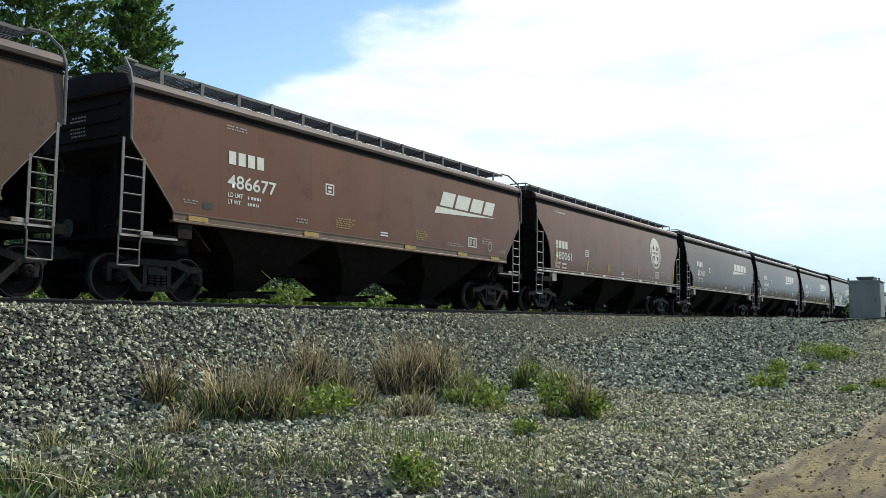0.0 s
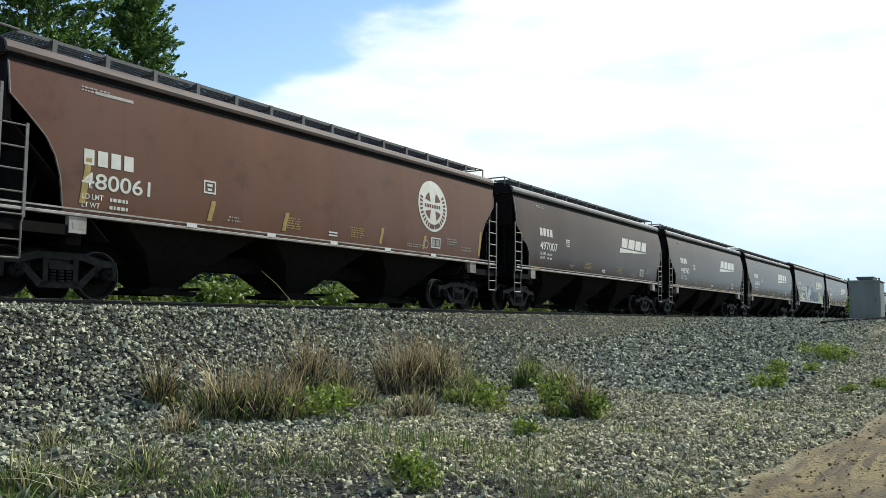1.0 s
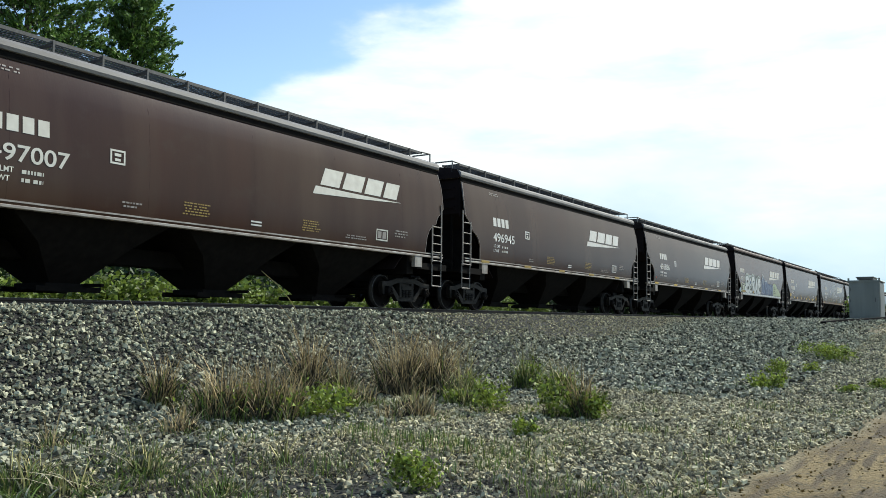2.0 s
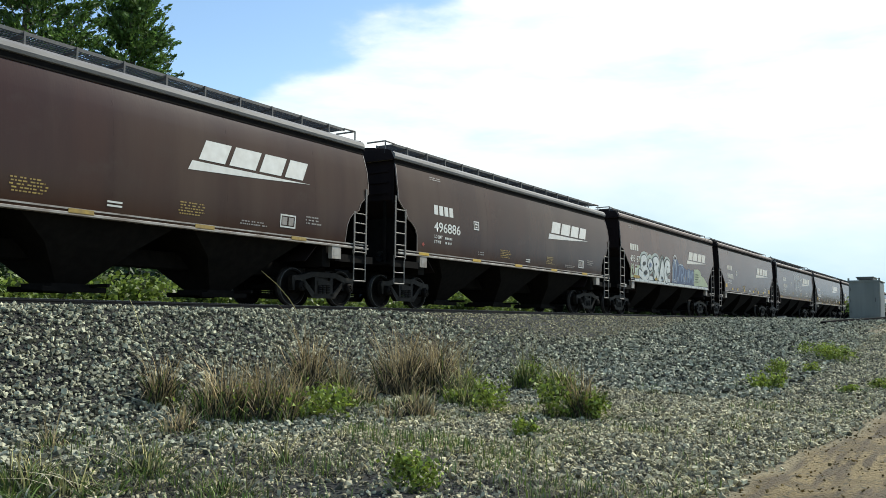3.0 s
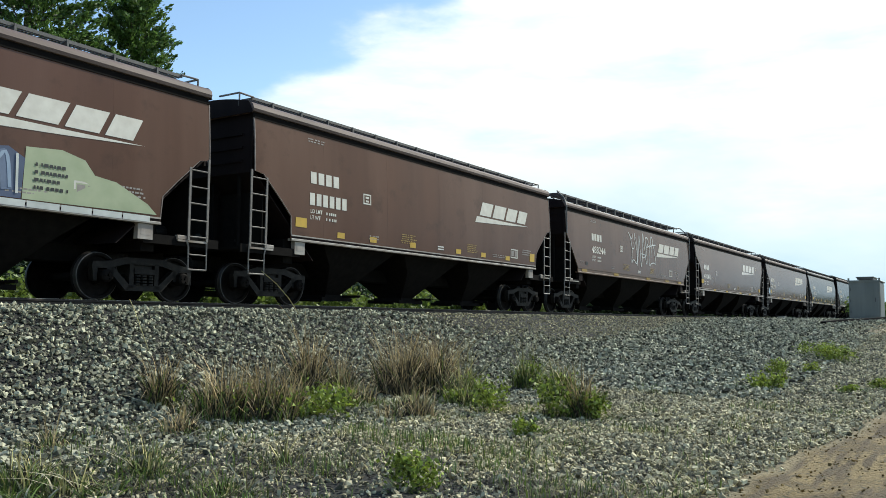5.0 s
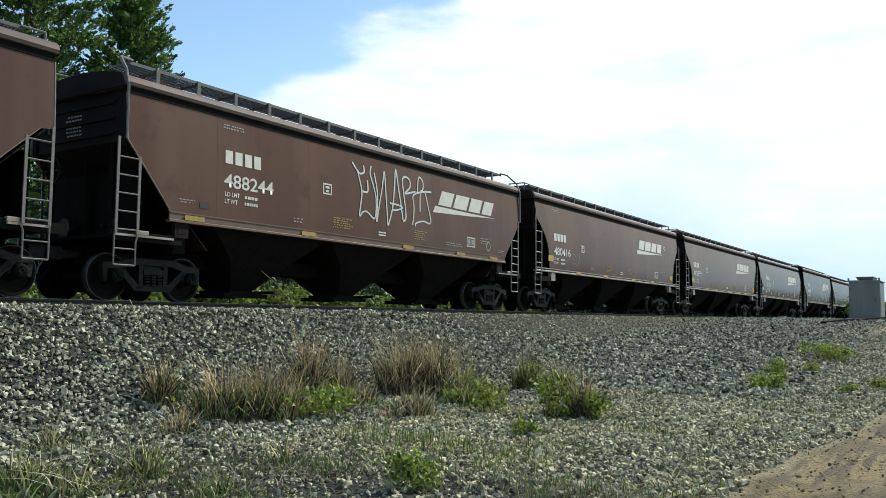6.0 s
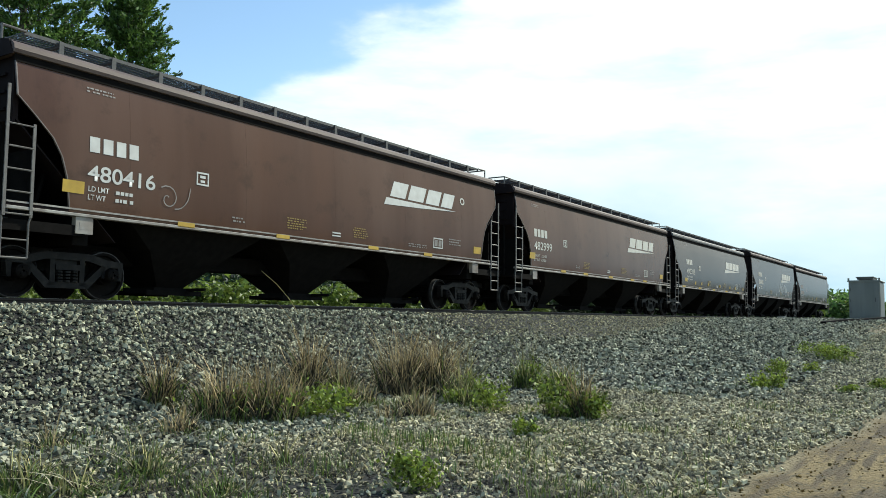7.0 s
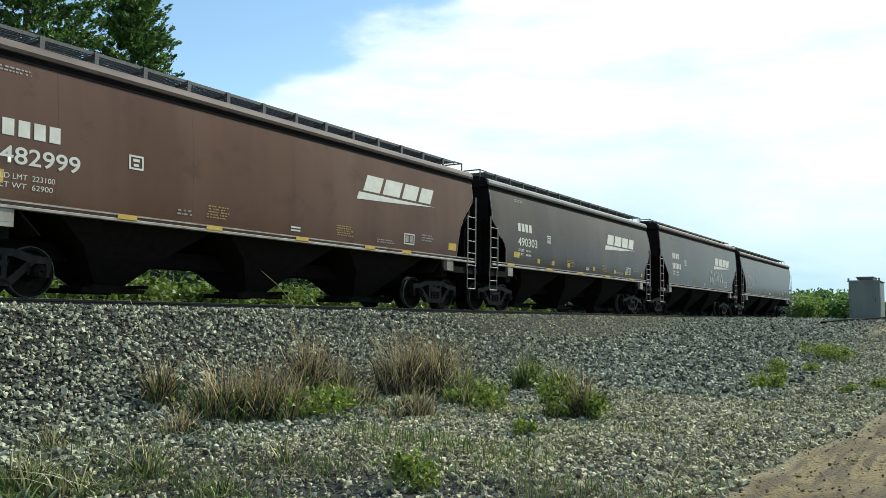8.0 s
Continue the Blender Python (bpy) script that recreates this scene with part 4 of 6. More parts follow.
WHEELSETS = []
CENTRES = [0.50, 17.56, 34.92, 52.18, 68.62, 85.14, 101.48, 117.56, 134.24, 151.59, 169.29, 186.20, 202.68, 219.65]
ORDER = [
    ("flat", "warm", "brown covered hopper wagon with flat sides and straight sloping ends"),
    ("flat", "oxide", "brown flat-sided covered hopper wagon with cream lettering"),
    ("curved", "oxide", "red-brown covered hopper wagon with a round cream emblem"),
    ("stepped", "dark", "dark grimy brown covered hopper wagon with stepped ends"),
    ("stepped", "dark", "dark brown covered hopper wagon with pale sill"),
    ("stepped", "dark", "dark brown covered hopper wagon with yellow sill tabs"),
    ("tall", "brown", "brown covered hopper wagon covered in white and blue graffiti"),
    ("tall", "brown", "dusty dark brown covered hopper wagon with yellow patches"),
    ("flat", "brown", "brown flat-sided covered hopper wagon with a white scrawled tag"),
    ("curved", "brown", "brown covered hopper wagon with curved sides and yellow tabs"),
    ("curved", "brown", "faded brown covered hopper wagon with curved sides"),
    ("stepped", "grey", "grey-brown covered hopper wagon with many yellow tabs"),
    ("tall", "grey", "faded grey-brown covered hopper wagon with a small white tag"),
    ("curved", "grey", "last covered hopper wagon of the train, faded grey-brown"),
]
TRAIN = []
for (kind_name, colour_name, words), centre in zip(ORDER, CENTRES):
    TRAIN.append(wagon(kind_name, colour_name, centre, words))


# ---- plants ----
def quick_mesh(name, pts, faces_per, mats):
    """Mesh from an array of equal small pieces: pts (n, k, 3), faces_per: faces of one piece."""
    n, k = pts.shape[0], pts.shape[1]
    me = bpy.data.meshes.new(name)
    me.vertices.add(n * k)
    me.vertices.foreach_set("co", pts.reshape(-1))
    off = (np.arange(n) * k)[:, None]
    block = np.concatenate([np.array(f) for f in faces_per])
    lens = np.array([len(f) for f in faces_per])
    idx = (block[None] + off).reshape(-1)
    st = np.concatenate([[0], np.cumsum(lens)[:-1]])
    starts = (st[None] + (np.arange(n) * lens.sum())[:, None]).reshape(-1)
    me.loops.add(len(idx))
    me.loops.foreach_set("vertex_index", idx)
    me.polygons.add(len(starts))
    me.polygons.foreach_set("loop_start", starts)
    me.update(calc_edges=True)
    me.validate()
    me.materials.append(mats)
    return me


def leaf_cloud(name, centres, size, seed, mat, droop=0.0, aim=None, slim=0.26):
    """One small folded leaf at each centre, turned at random."""
    rng = np.random.default_rng(seed)
    n = len(centres)
    s = size * (0.55 + 0.9 * rng.random(n))
    u = rng.normal(size=(n, 3))
    u[:, 2] = u[:, 2] * 0.7 - droop
    if aim is not None:
        u = u * 0.42 + np.asarray(aim)
    u /= np.linalg.norm(u, axis=1)[:, None]
    w = np.cross(u, rng.normal(size=(n, 3)))
    w /= np.linalg.norm(w, axis=1)[:, None]
    nrm = np.cross(u, w)
    c = np.asarray(centres)
    wid = (slim + 0.12 * rng.random(n))[:, None]
    a = c - u * s[:, None] * 0.5
    b = c + w * s[:, None] * wid + nrm * s[:, None] * 0.08
    t = c + u * s[:, None] * 0.55
    d = c - w * s[:, None] * wid + nrm * s[:, None] * 0.08
    return quick_mesh(name, np.stack([a, b, t, d], 1), [(0, 1, 2), (0, 2, 3)], mat)


def tall_tree(x, y, height, taper, widest, seed, label):
    """Tapered trunk, limbs that rise towards a pointed top, and leafy sprays along them with gaps between."""
    rng = random.Random(seed)
    nrng = np.random.default_rng(seed)
    root = new("tree", None)
    root.location = (x, y, land(x, y) - 0.05)
    tagged(root, label, "tree", "tall trees behind the track")
    g = Geo()
    spine = [Vector((0.25 * noise.noise(Vector((seed, k * 0.3, 0))), 0.25 * noise.noise(Vector((seed, 5, k * 0.3))), height * k / 10)) for k in range(11)]
    for k in range(10):
        g.bar(spine[k], spine[k + 1], 0.30 * (1 - k / 10.6) + 0.02, 8, 0.30 * (1 - (k + 1) / 10.6) + 0.02)
    part("trunk", g, BARK, root)
    limbs, centres, ways = Geo(), [], []
    n = 150
    for i in range(n):
        top = height * (0.16 + 0.82 * (i / n) ** 0.85)
        reach = min(widest, taper * (height - top)) * (0.62 + 0.45 * rng.random()) + 0.25
        az = i * 2.399 + rng.random() * 0.5
        low = max(0.08, (top - reach * (0.5 + 0.25 * rng.random())) / height)
        k = min(9, int(low * 10))
        base = spine[k].lerp(spine[k + 1], low * 10 - k)
        out = Vector((math.cos(az), math.sin(az), 0))
        tip = Vector((out.x * reach, out.y * reach, top))
        mid = base.lerp(tip, 0.55) + Vector((0, 0, -0.08 * reach))
        limbs.bar(base, mid, 0.05 * (1.2 - low) + 0.012, 5, 0.03 * (1.2 - low) + 0.01)
        limbs.bar(mid, tip, 0.03 * (1.2 - low) + 0.01, 5, 0.008)
        sprays = int(6 + reach * 4.0)
        for q in range(sprays):
            f = 0.3 + 0.72 * (q + rng.random()) / sprays
            at = base.lerp(tip, min(f, 1.0)) + Vector((rng.gauss(0, 0.20), rng.gauss(0, 0.20), rng.gauss(0, 0.20)))
            turn = rng.gauss(0, 0.8)
            way = Vector((out.x * math.cos(turn) - out.y * math.sin(turn), out.x * math.sin(turn) + out.y * math.cos(turn), 0.55 + 0.3 * rng.random())).normalized()
            m = 36
            t = nrng.random(m)
            span = 0.42 + 0.25 * rng.random()
            axis = np.array(at)[None] + t[:, None] * span * np.array(way)[None]
            centres.append(axis + nrng.normal(size=(m, 3)) * (0.105 * (1.15 - t))[:, None])
            ways.append(np.repeat(np.array(way)[None], m, 0))
    part("branching", limbs, BARK, root)
    part("crown", leaf_cloud("crown", np.concatenate(centres), 0.19, seed, LEAF_DARK, 0.0, np.concatenate(ways), 0.17), LEAF_DARK, root, "dark green crown of pointed leafy sprays")
    return root


TREES = [tall_tree(20.6, 20.5, 22.5, 0.42, 2.95, 3, "tall leafy green tree behind the railway"), tall_tree(25.8, 20.0, 18.4, 0.36, 3.6, 8, "leafy green tree with a pointed top and ragged branches"),
         tall_tree(15.0, 23.0, 20.0, 0.45, 4.4, 5, "tall leafy green tree beside another tree")]


def shrub_model(seed, width, height, mat, leaf):
    rng = random.Random(seed)
    nrng = np.random.default_rng(seed)
    root = new("shrub", None)
    stems, centres = Geo(), []
    for i in range(16):
        a, d = rng.random() * 6.283, rng.random() ** 0.6 * width
        tip = Vector((math.cos(a) * d, math.sin(a) * d, height * (0.55 + 0.5 * rng.random()) * (1 - 0.35 * d / width)))
        foot = Vector((tip.x * 0.25, tip.y * 0.25, -0.1))
        mid = foot.lerp(tip, 0.5) + Vector((0, 0, 0.08))
        stems.path([foot, mid, tip], 0.012, 4)
        for q in range(9):
            at = foot.lerp(tip, 0.15 + 0.9 * (q + rng.random()) / 9)
            centres.append(nrng.normal(size=(22, 3)) * np.array([0.17, 0.17, 0.13]) * (0.6 + width * 0.45) + np.array(at))
    part("brushwood", stems, BARK, root)
    part("foliage", leaf_cloud("foliage", np.concatenate(centres), leaf, seed, mat), mat, root)
    return root


def place(model, spots, label, group, category="shrub"):
    """Stands the model at the first spot and copies of it at the others: x, y, size, turn."""
    for i, (x, y, s, a) in enumerate(spots):
        m = pose(x, y, land(x, y), 0, 0, a)
        ob = model if i == 0 else copy_thing(model, m)
        ob.matrix_basis = m @ Matrix.Diagonal((s, s, s, 1))
        tagged(ob, label, category, group)


rs = random.Random(21)
spots_a, spots_b, spots_c = [], [], []
for i in range(46):
    x = 4.0 + i * 1.05 + rs.uniform(-0.4, 0.4)
    if x < 40:
        spots_a.append((x, 4.9 + rs.uniform(-0.4, 0.5), rs.uniform(0.7, 1.5), rs.uniform(0, 360)))
    spots_b.append((x + 0.7, 7.6 + rs.uniform(-0.6, 0.8), rs.uniform(0.9, 1.3), rs.uniform(0, 360)))
    spots_c.append((x + i * 0.45, 10.5 + rs.uniform(-1, 1), rs.uniform(1.3, 1.8), rs.uniform(0, 360)))
for i in range(24):
    spots_b.append((54 + i * 2.4 + rs.uniform(-0.5, 0.5), 6.5 + rs.uniform(-0.8, 1.5), rs.uniform(1.1, 1.6), rs.uniform(0, 360)))
place(shrub_model(31, 0.95, 1.35, LEAF_LIGHT, 0.12), spots_a, "bright green leafy shrub behind the track", "shrubs behind the track")
place(shrub_model(32, 1.1, 1.75, LEAF_SHADED, 0.14), spots_b, "leafy shrub behind the track, coloured as shaded", "shrubs behind the track")
place(shrub_model(33, 1.3, 2.0, LEAF_SHADED, 0.15), spots_c, "tall shrub behind the track, coloured as shaded", "shrubs behind the track")
far_light = [(112 + 2.6 * i + rs.uniform(-1, 1), 4.5 + 0.62 * i + rs.uniform(-1, 1), rs.uniform(1.7, 2.3), rs.uniform(0, 360)) for i in range(7)]
far_dark = [(142 + 3.4 * i + rs.uniform(-2, 2), 3.0 + 1.5 * i + rs.uniform(-1, 1), rs.uniform(2.5, 3.4), rs.uniform(0, 360)) for i in range(8)]
far_row = [(190 + 9 * i + rs.uniform(-3, 3), -24 + 8.2 * i + rs.uniform(-2, 2), rs.uniform(3.0, 4.2), rs.uniform(0, 360)) for i in range(11)]
place(shrub_model(38, 1.5, 2.0, LEAF_SHADED, 0.2), [(9 + 2.3 * i + rs.uniform(-0.6, 0.6), 14.5 + rs.uniform(-1, 1), rs.uniform(2.3, 2.9), rs.uniform(0, 360)) for i in range(11)], "tall thicket bush behind the railway in shaded dark green", "shrubs behind the track")
place(shrub_model(34, 1.2, 1.5, LEAF_LIGHT, 0.2), far_light, "pale green bush far down the line", "far bushes")
place(shrub_model(35, 1.3, 1.75, LEAF_DARK, 0.2), far_dark, "dark green round bush far down the line", "far bushes")
place(shrub_model(36, 1.5, 1.6, LEAF_DARK, 0.2), far_row, "dark green tree on the far horizon", "far trees", "tree")
place(shrub_model(37, 0.55, 1.65, LEAF_LIGHT, 0.16), [(58.0, -8.3, 1.15, 20)], "pale green young tree beside the metal cabinet", "far bushes", "tree")


def blades(name, count, height, radius, seed, mat, lean=0.35, width=0.007, ragged=1.3):
    """Tangled, curved, tapering grass blades rising from one tuft."""
    rng = np.random.default_rng(seed)
    a, d = rng.random(count) * 6.283, radius * rng.random(count) ** 0.7
    foot = np.stack([np.cos(a) * d, np.sin(a) * d, np.full(count, -0.04)], 1)
    a2 = a + rng.normal(size=count) * 1.5
    out = np.stack([np.cos(a2), np.sin(a2), np.zeros(count)], 1)
    a3 = rng.random(count) * 6.283
    side = np.stack([np.cos(a3), np.sin(a3), np.zeros(count)], 1)
    lump = 0.65 + 0.35 * np.sin(a * 2 + seed) * np.cos(a * 3 + seed * 2)
    h = height * (0.15 + 0.85 * rng.random(count) ** ragged) * (1.0 - 0.3 * d / radius) * (0.55 + 0.5 * lump)
    bent = rng.random(count) < 0.2
    h = np.where(bent, h * 0.6, h)
    ln = (lean * (0.1 + 1.4 * rng.random(count) ** 1.4) * h * np.where(bent, 2.4, 1.0))[:, None]
    w = (width * (0.6 + 0.8 * rng.random(count)))[:, None]
    up = np.array([0, 0, 1])
    rows = []
    for f, g, ww in ((0.0, 0.0, 0.7), (0.4, 0.16, 1.0), (0.78, 0.5, 0.8)):
        p = foot + out * ln * g + up * (h * f)[:, None]
        rows += [p - side * w * ww, p + side * w * ww]
    drop = np.where(bent, 0.45, 0.95 + 0.1 * rng.random(count))
    rows.append(foot + out * ln + up * (h * drop)[:, None])
    return quick_mesh(name, np.stack(rows, 1), [(0, 1, 3, 2), (2, 3, 5, 4), (4, 5, 6)], mat)


def leafy_dome(height, radius, count, seed, leaf=0.06):
    """Broad leaves of a low bushy weed, heaped in a few uneven lobes."""
    rng = np.random.default_rng(seed)
    lobes = np.stack([(rng.random(6) - 0.5) * 1.5 * radius, (rng.random(6) - 0.5) * 1.5 * radius, height * (0.3 + 0.5 * rng.random(6))], 1)
    c = lobes[rng.integers(0, 6, count)] + rng.normal(size=(count, 3)) * np.array([radius * 0.3, radius * 0.3, height * 0.22])
    c[:, 2] = np.abs(c[:, 2])
    return leaf_cloud("weed_leaves", c, leaf, seed, WEED_LEAF, -0.7)


def tuft(x, y, height, radius, dry, green, seed, label, category="grass clump", broad=False):
    """A clump: dead stems inside, darkened for its inner shade, dry stems fanning up out of them, pale bent stalks at
    the foot, fresh growth round it.
    """
    root = new("weed_clump" if broad else "grass_clump", None)
    root.location = (x, y, land(x, y))
    tagged(root, label, category, "weeds on the verge")
    litter = BLADE_DRY if dry >= green else BLADE_GREEN
    part("base_litter", blades("base_litter", 60 + int(110 * radius), 0.25, radius * 1.6, seed + 3, litter, 1.9, 0.007), litter, root)
    if dry > 25:
        stem = BLADE_BROWN if dry > 1.6 * green else BLADE_DRY
        part("dry_grass", blades("dry_grass", int(dry * 0.75), height * 1.25, radius * 0.85, seed, stem, 0.62, 0.0058, 0.8), stem, root, "straw-coloured dry grass")
        part("dead_stem_core", blades("dead_stem_core", int(dry * 1.3), height * 0.72, radius * 0.8, seed + 2, BLADE_DARK, 0.7, 0.009), BLADE_DARK, root, "dead stems, darkened for shade")
    if dry > 100 or x < 5.5:
        part("fallen_straw", blades("fallen_straw", 16 + int(dry * 0.045), 0.42, radius * 1.1, seed + 5, PALE_STRAW, 1.9, 0.009), PALE_STRAW, root, "bleached fallen stalks")
    if green:
        if broad:
            part("weed_leaves", leafy_dome(height, radius * 0.85, int(green * 2.4), seed + 1, 0.042 if x < 7 else 0.06), WEED_LEAF, root, "yellow-green broad leaves")
        else:
            part("green_grass", blades("green_grass", int(green * 1.2), height * (1.15 if not dry else 0.8), radius * 1.1, seed + 1, BLADE_GREEN, 0.9, 0.0075 if x > 7 else 0.0050, 1.0), BLADE_GREEN, root, "fresh green grass")
            if dry and green > 120 and x > 7:
                part("weed_leaves", leafy_dome(height * 0.42, radius * 1.1, int(green * 1.2), seed + 4), WEED_LEAF, root, "yellow-green broad leaves")


MIXED = "clump of dry straw and green grass on gravel"
STRAW = "tall clump of brown dry grass on gravel"
FRESH = "low fresh green weed growing in gravel"
for i, (x, y, h, r, dry, green, label, broad) in enumerate([
    (8.16, -4.80, 0.78, 0.25, 170, 70, MIXED, False), (8.35, -5.95, 0.86, 0.50, 420, 150, MIXED, False), (8.78, -6.39, 0.84, 0.46, 380, 190, MIXED, False),
    (11.30, -4.81, 1.08, 0.30, 260, 40, STRAW, False), (9.35, -6.85, 0.42, 0.44, 20, 360, FRESH, True), (12.00, -4.93, 0.74, 0.33, 190, 40, STRAW, False),
    (12.90, -5.68, 1.22, 0.50, 620, 60, STRAW, False), (13.42, -6.10, 1.20, 0.50, 600, 60, STRAW, False), (12.92, -7.03, 0.86, 0.34, 160, 180, MIXED, False),
    (10.31, -7.84, 0.52, 0.28, 110, 20, STRAW, False), (11.30, -8.52, 0.48, 0.30, 30, 200, FRESH, True), (15.46, -7.01, 0.98, 0.30, 90, 260, MIXED, False),
    (14.85, -7.99, 0.72, 0.34, 90, 230, MIXED, False), (11.79, -9.79, 0.74, 0.24, 220, 130, MIXED, False), (11.52, -9.41, 0.48, 0.28, 30, 240, FRESH, True),
    (11.64, -10.16, 0.36, 0.20, 20, 140, FRESH, True), (18.09, -11.12, 0.34, 0.36, 10, 260, FRESH, True), (20.61, -10.78, 0.36, 0.24, 10, 160, FRESH, True),
    (25.83, -10.80, 0.42, 0.50, 20, 260, FRESH, True), (24.66, -11.61, 0.38, 0.48, 20, 260, FRESH, True), (25.2, -11.2, 0.36, 0.45, 20, 220, FRESH, True), (21.71, -11.35, 0.24, 0.22, 10, 110, FRESH, True),
    (19.29, -13.05, 0.24, 0.24, 10, 110, FRESH, True), (18.41, -12.53, 0.14, 0.22, 10, 60, FRESH, True), (5.91, -10.82, 0.30, 0.21, 10, 300, FRESH, True),
    (5.08, -8.46, 0.30, 0.26, 50, 230, FRESH, False), (4.00, -8.23, 0.42, 0.30, 50, 280, FRESH, False), (4.95, -9.56, 0.24, 0.32, 40, 200, FRESH, False),
    (4.22, -8.65, 0.26, 0.24, 70, 110, FRESH, False), (5.41, -6.46, 0.42, 0.20, 60, 20, MIXED, False), (9.54, -10.00, 0.20, 0.16, 15, 90, FRESH, True),
    (7.08, -6.53, 0.42, 0.24, 110, 50, MIXED, False), (11.02, -6.23, 0.46, 0.32, 130, 60, MIXED, False), (9.80, -7.71, 0.30, 0.26, 90, 30, STRAW, False),
    (10.9, -7.3, 0.42, 0.30, 110, 90, MIXED, False), (12.0, -7.6, 0.5, 0.32, 90, 150, MIXED, False), (9.9, -5.7, 0.6, 0.3, 150, 80, MIXED, False), (10.4, -6.3, 0.55, 0.3, 130, 100, MIXED, False),
]):
    tuft(x, y, h * (1.0 if broad else 1.28), r, dry, green, 100 + 7 * i, label, "weed" if broad else "grass clump", broad)


rt = random.Random(5)
for i in range(12):
    x = rt.uniform(3.4, 6.8)
    y = -8.9 + rt.uniform(-1.0, 1.6) + 0.1 * (x - 4)
    tuft(x, y, rt.uniform(0.18, 0.40), rt.uniform(0.10, 0.22), 40 if i % 3 == 0 else 0, rt.randint(25, 60), 900 + 5 * i, "small fresh green grass tuft in gravel")


def ground_weeds():
    """Sparse short blades all over the verge, thicker in patches."""
    rng = np.random.default_rng(77)
    for mat, name, label, want, low in ((BLADE_GREEN, "short_grass", "short green grass between the pebbles", 15000, -0.3), (BLADE_DRY, "grass_litter", "flattened dry grass litter on gravel", 14000, -0.6), (BLADE_DARK, "dead_litter", "dead stems, darkened for shade between the pebbles", 9000, -0.5)):
        x = 2 + (17 if mat != BLADE_DARK else 5) * rng.random(want * 4)
        y = -13.2 + 7.4 * rng.random(want * 4)
        dens = np.array([noise.noise(Vector((a * 0.8, b * 0.8, 4.0))) + 0.5 * noise.noise(Vector((a * 2.3, b * 2.3, 8.0))) - 0.05 * (a - 5) for a, b in zip(x, y)])
        pick = dens > low + 1.1 * rng.random(len(x)) ** 0.7
        wave = np.array([noise.noise(Vector((a * 0.6, b * 0.6, 31.0))) for a, b in zip(x, y)])
        pick &= x > 2.8 + 1.2 * wave
        pick &= np.array([zone(a, b)[0] < 0.45 for a, b in zip(x, y)])
        if mat == BLADE_DRY:
            pick &= (x > 6.8 + wave) | (rng.random(len(x)) < 0.3)
        x, y = x[pick][:want], y[pick][:want]
        n = len(x)
        z = np.array([land(a, b) for a, b in zip(x, y)])
        base = np.stack([x, y, z], 1)
        a2 = rng.random(n) * 6.283
        out = np.stack([np.cos(a2), np.sin(a2), np.zeros(n)], 1)
        side = np.stack([-np.sin(a2), np.cos(a2), np.zeros(n)], 1) * 0.004
        if mat == BLADE_GREEN:
            h, ln = 0.05 + 0.12 * rng.random(n), 0.02 + 0.09 * rng.random(n)
        else:
            h, ln = 0.03 + 0.05 * rng.random(n), 0.08 + 0.22 * rng.random(n)
        mid = base + out * (ln * 0.4)[:, None] + np.array([0, 0, 1]) * (h * 0.75)[:, None]
        tip = base + out * ln[:, None] + np.array([0, 0, 1]) * h[:, None]
        me = quick_mesh(name, np.stack([base - side, base + side, mid + side, mid - side, tip], 1), [(0, 1, 2, 3), (3, 2, 4)], mat)
        tagged(new(name, me), label, "grass", kind="stuff")


ground_weeds()


# ---- things beside the line ----
def cabinet():
    """Aluminium signal cabinet on a concrete base."""
    x0, x1, y0, y1, z0, z1 = 46.0, 48.1, -10.52, -9.16, -0.13, 1.76
    root = new("signal_cabinet", None)
    root.location = (x0, y0, z0)
    tagged(root, "grey aluminium railway signal cabinet with a vented roof", "cabinet")
    w, d, h = y1 - y0, x1 - x0, z1 - z0
    part("base", Geo().box(-0.15, d + 0.15, -0.12, w + 0.12, -0.35, 0.05), CONCRETE, root, "low concrete base")
    part("body", Geo().box(0, d, 0, w, 0.05, h - 0.06, 0.02), CABINET, root)
    part("door", Geo().box(-0.025, -0.002, 0.06, w - 0.06, 0.14, h - 0.14), CABINET, root, "flush metal door")
    part("side_door", Geo().box(0.1, d - 0.1, -0.022, -0.002, 0.14, h - 0.14), CABINET, root)
    part("roof", Geo().box(-0.06, d + 0.06, -0.06, w + 0.06, h - 0.06, h + 0.02, 0.03), CABINET, root, "overhanging metal roof")
    part("vent_cap", Geo().box(0.1, d - 0.2, 0.28, w - 0.36, h + 0.06, h + 0.16, 0.02), CABINET_DARK, root, "dark roof vent")
    part("vent_lid", Geo().box(0.05, d - 0.15, 0.24, w - 0.32, h + 0.16, h + 0.2), CABINET, root)
    part("vent_neck", Geo().box(0.2, d - 0.3, 0.36, w - 0.44, h + 0.02, h + 0.06), CABINET_DARK, root)
    for yy in (0.0, w):
        part("lifting_lug", Geo().box(-0.03, 0.05, yy - 0.04, yy + 0.04, h + 0.02, h + 0.13), CABINET, root)
    part("door_handle", Geo().box(-0.06, -0.025, 0.16, 0.2, 0.85, 1.05), CABINET_DARK, root)
    for k in range(3):
        part("hinge", Geo().bar((-0.03, w - 0.08, 0.3 + 0.55 * k), (-0.03, w - 0.08, 0.42 + 0.55 * k), 0.018), CABINET_DARK, root)


cabinet()


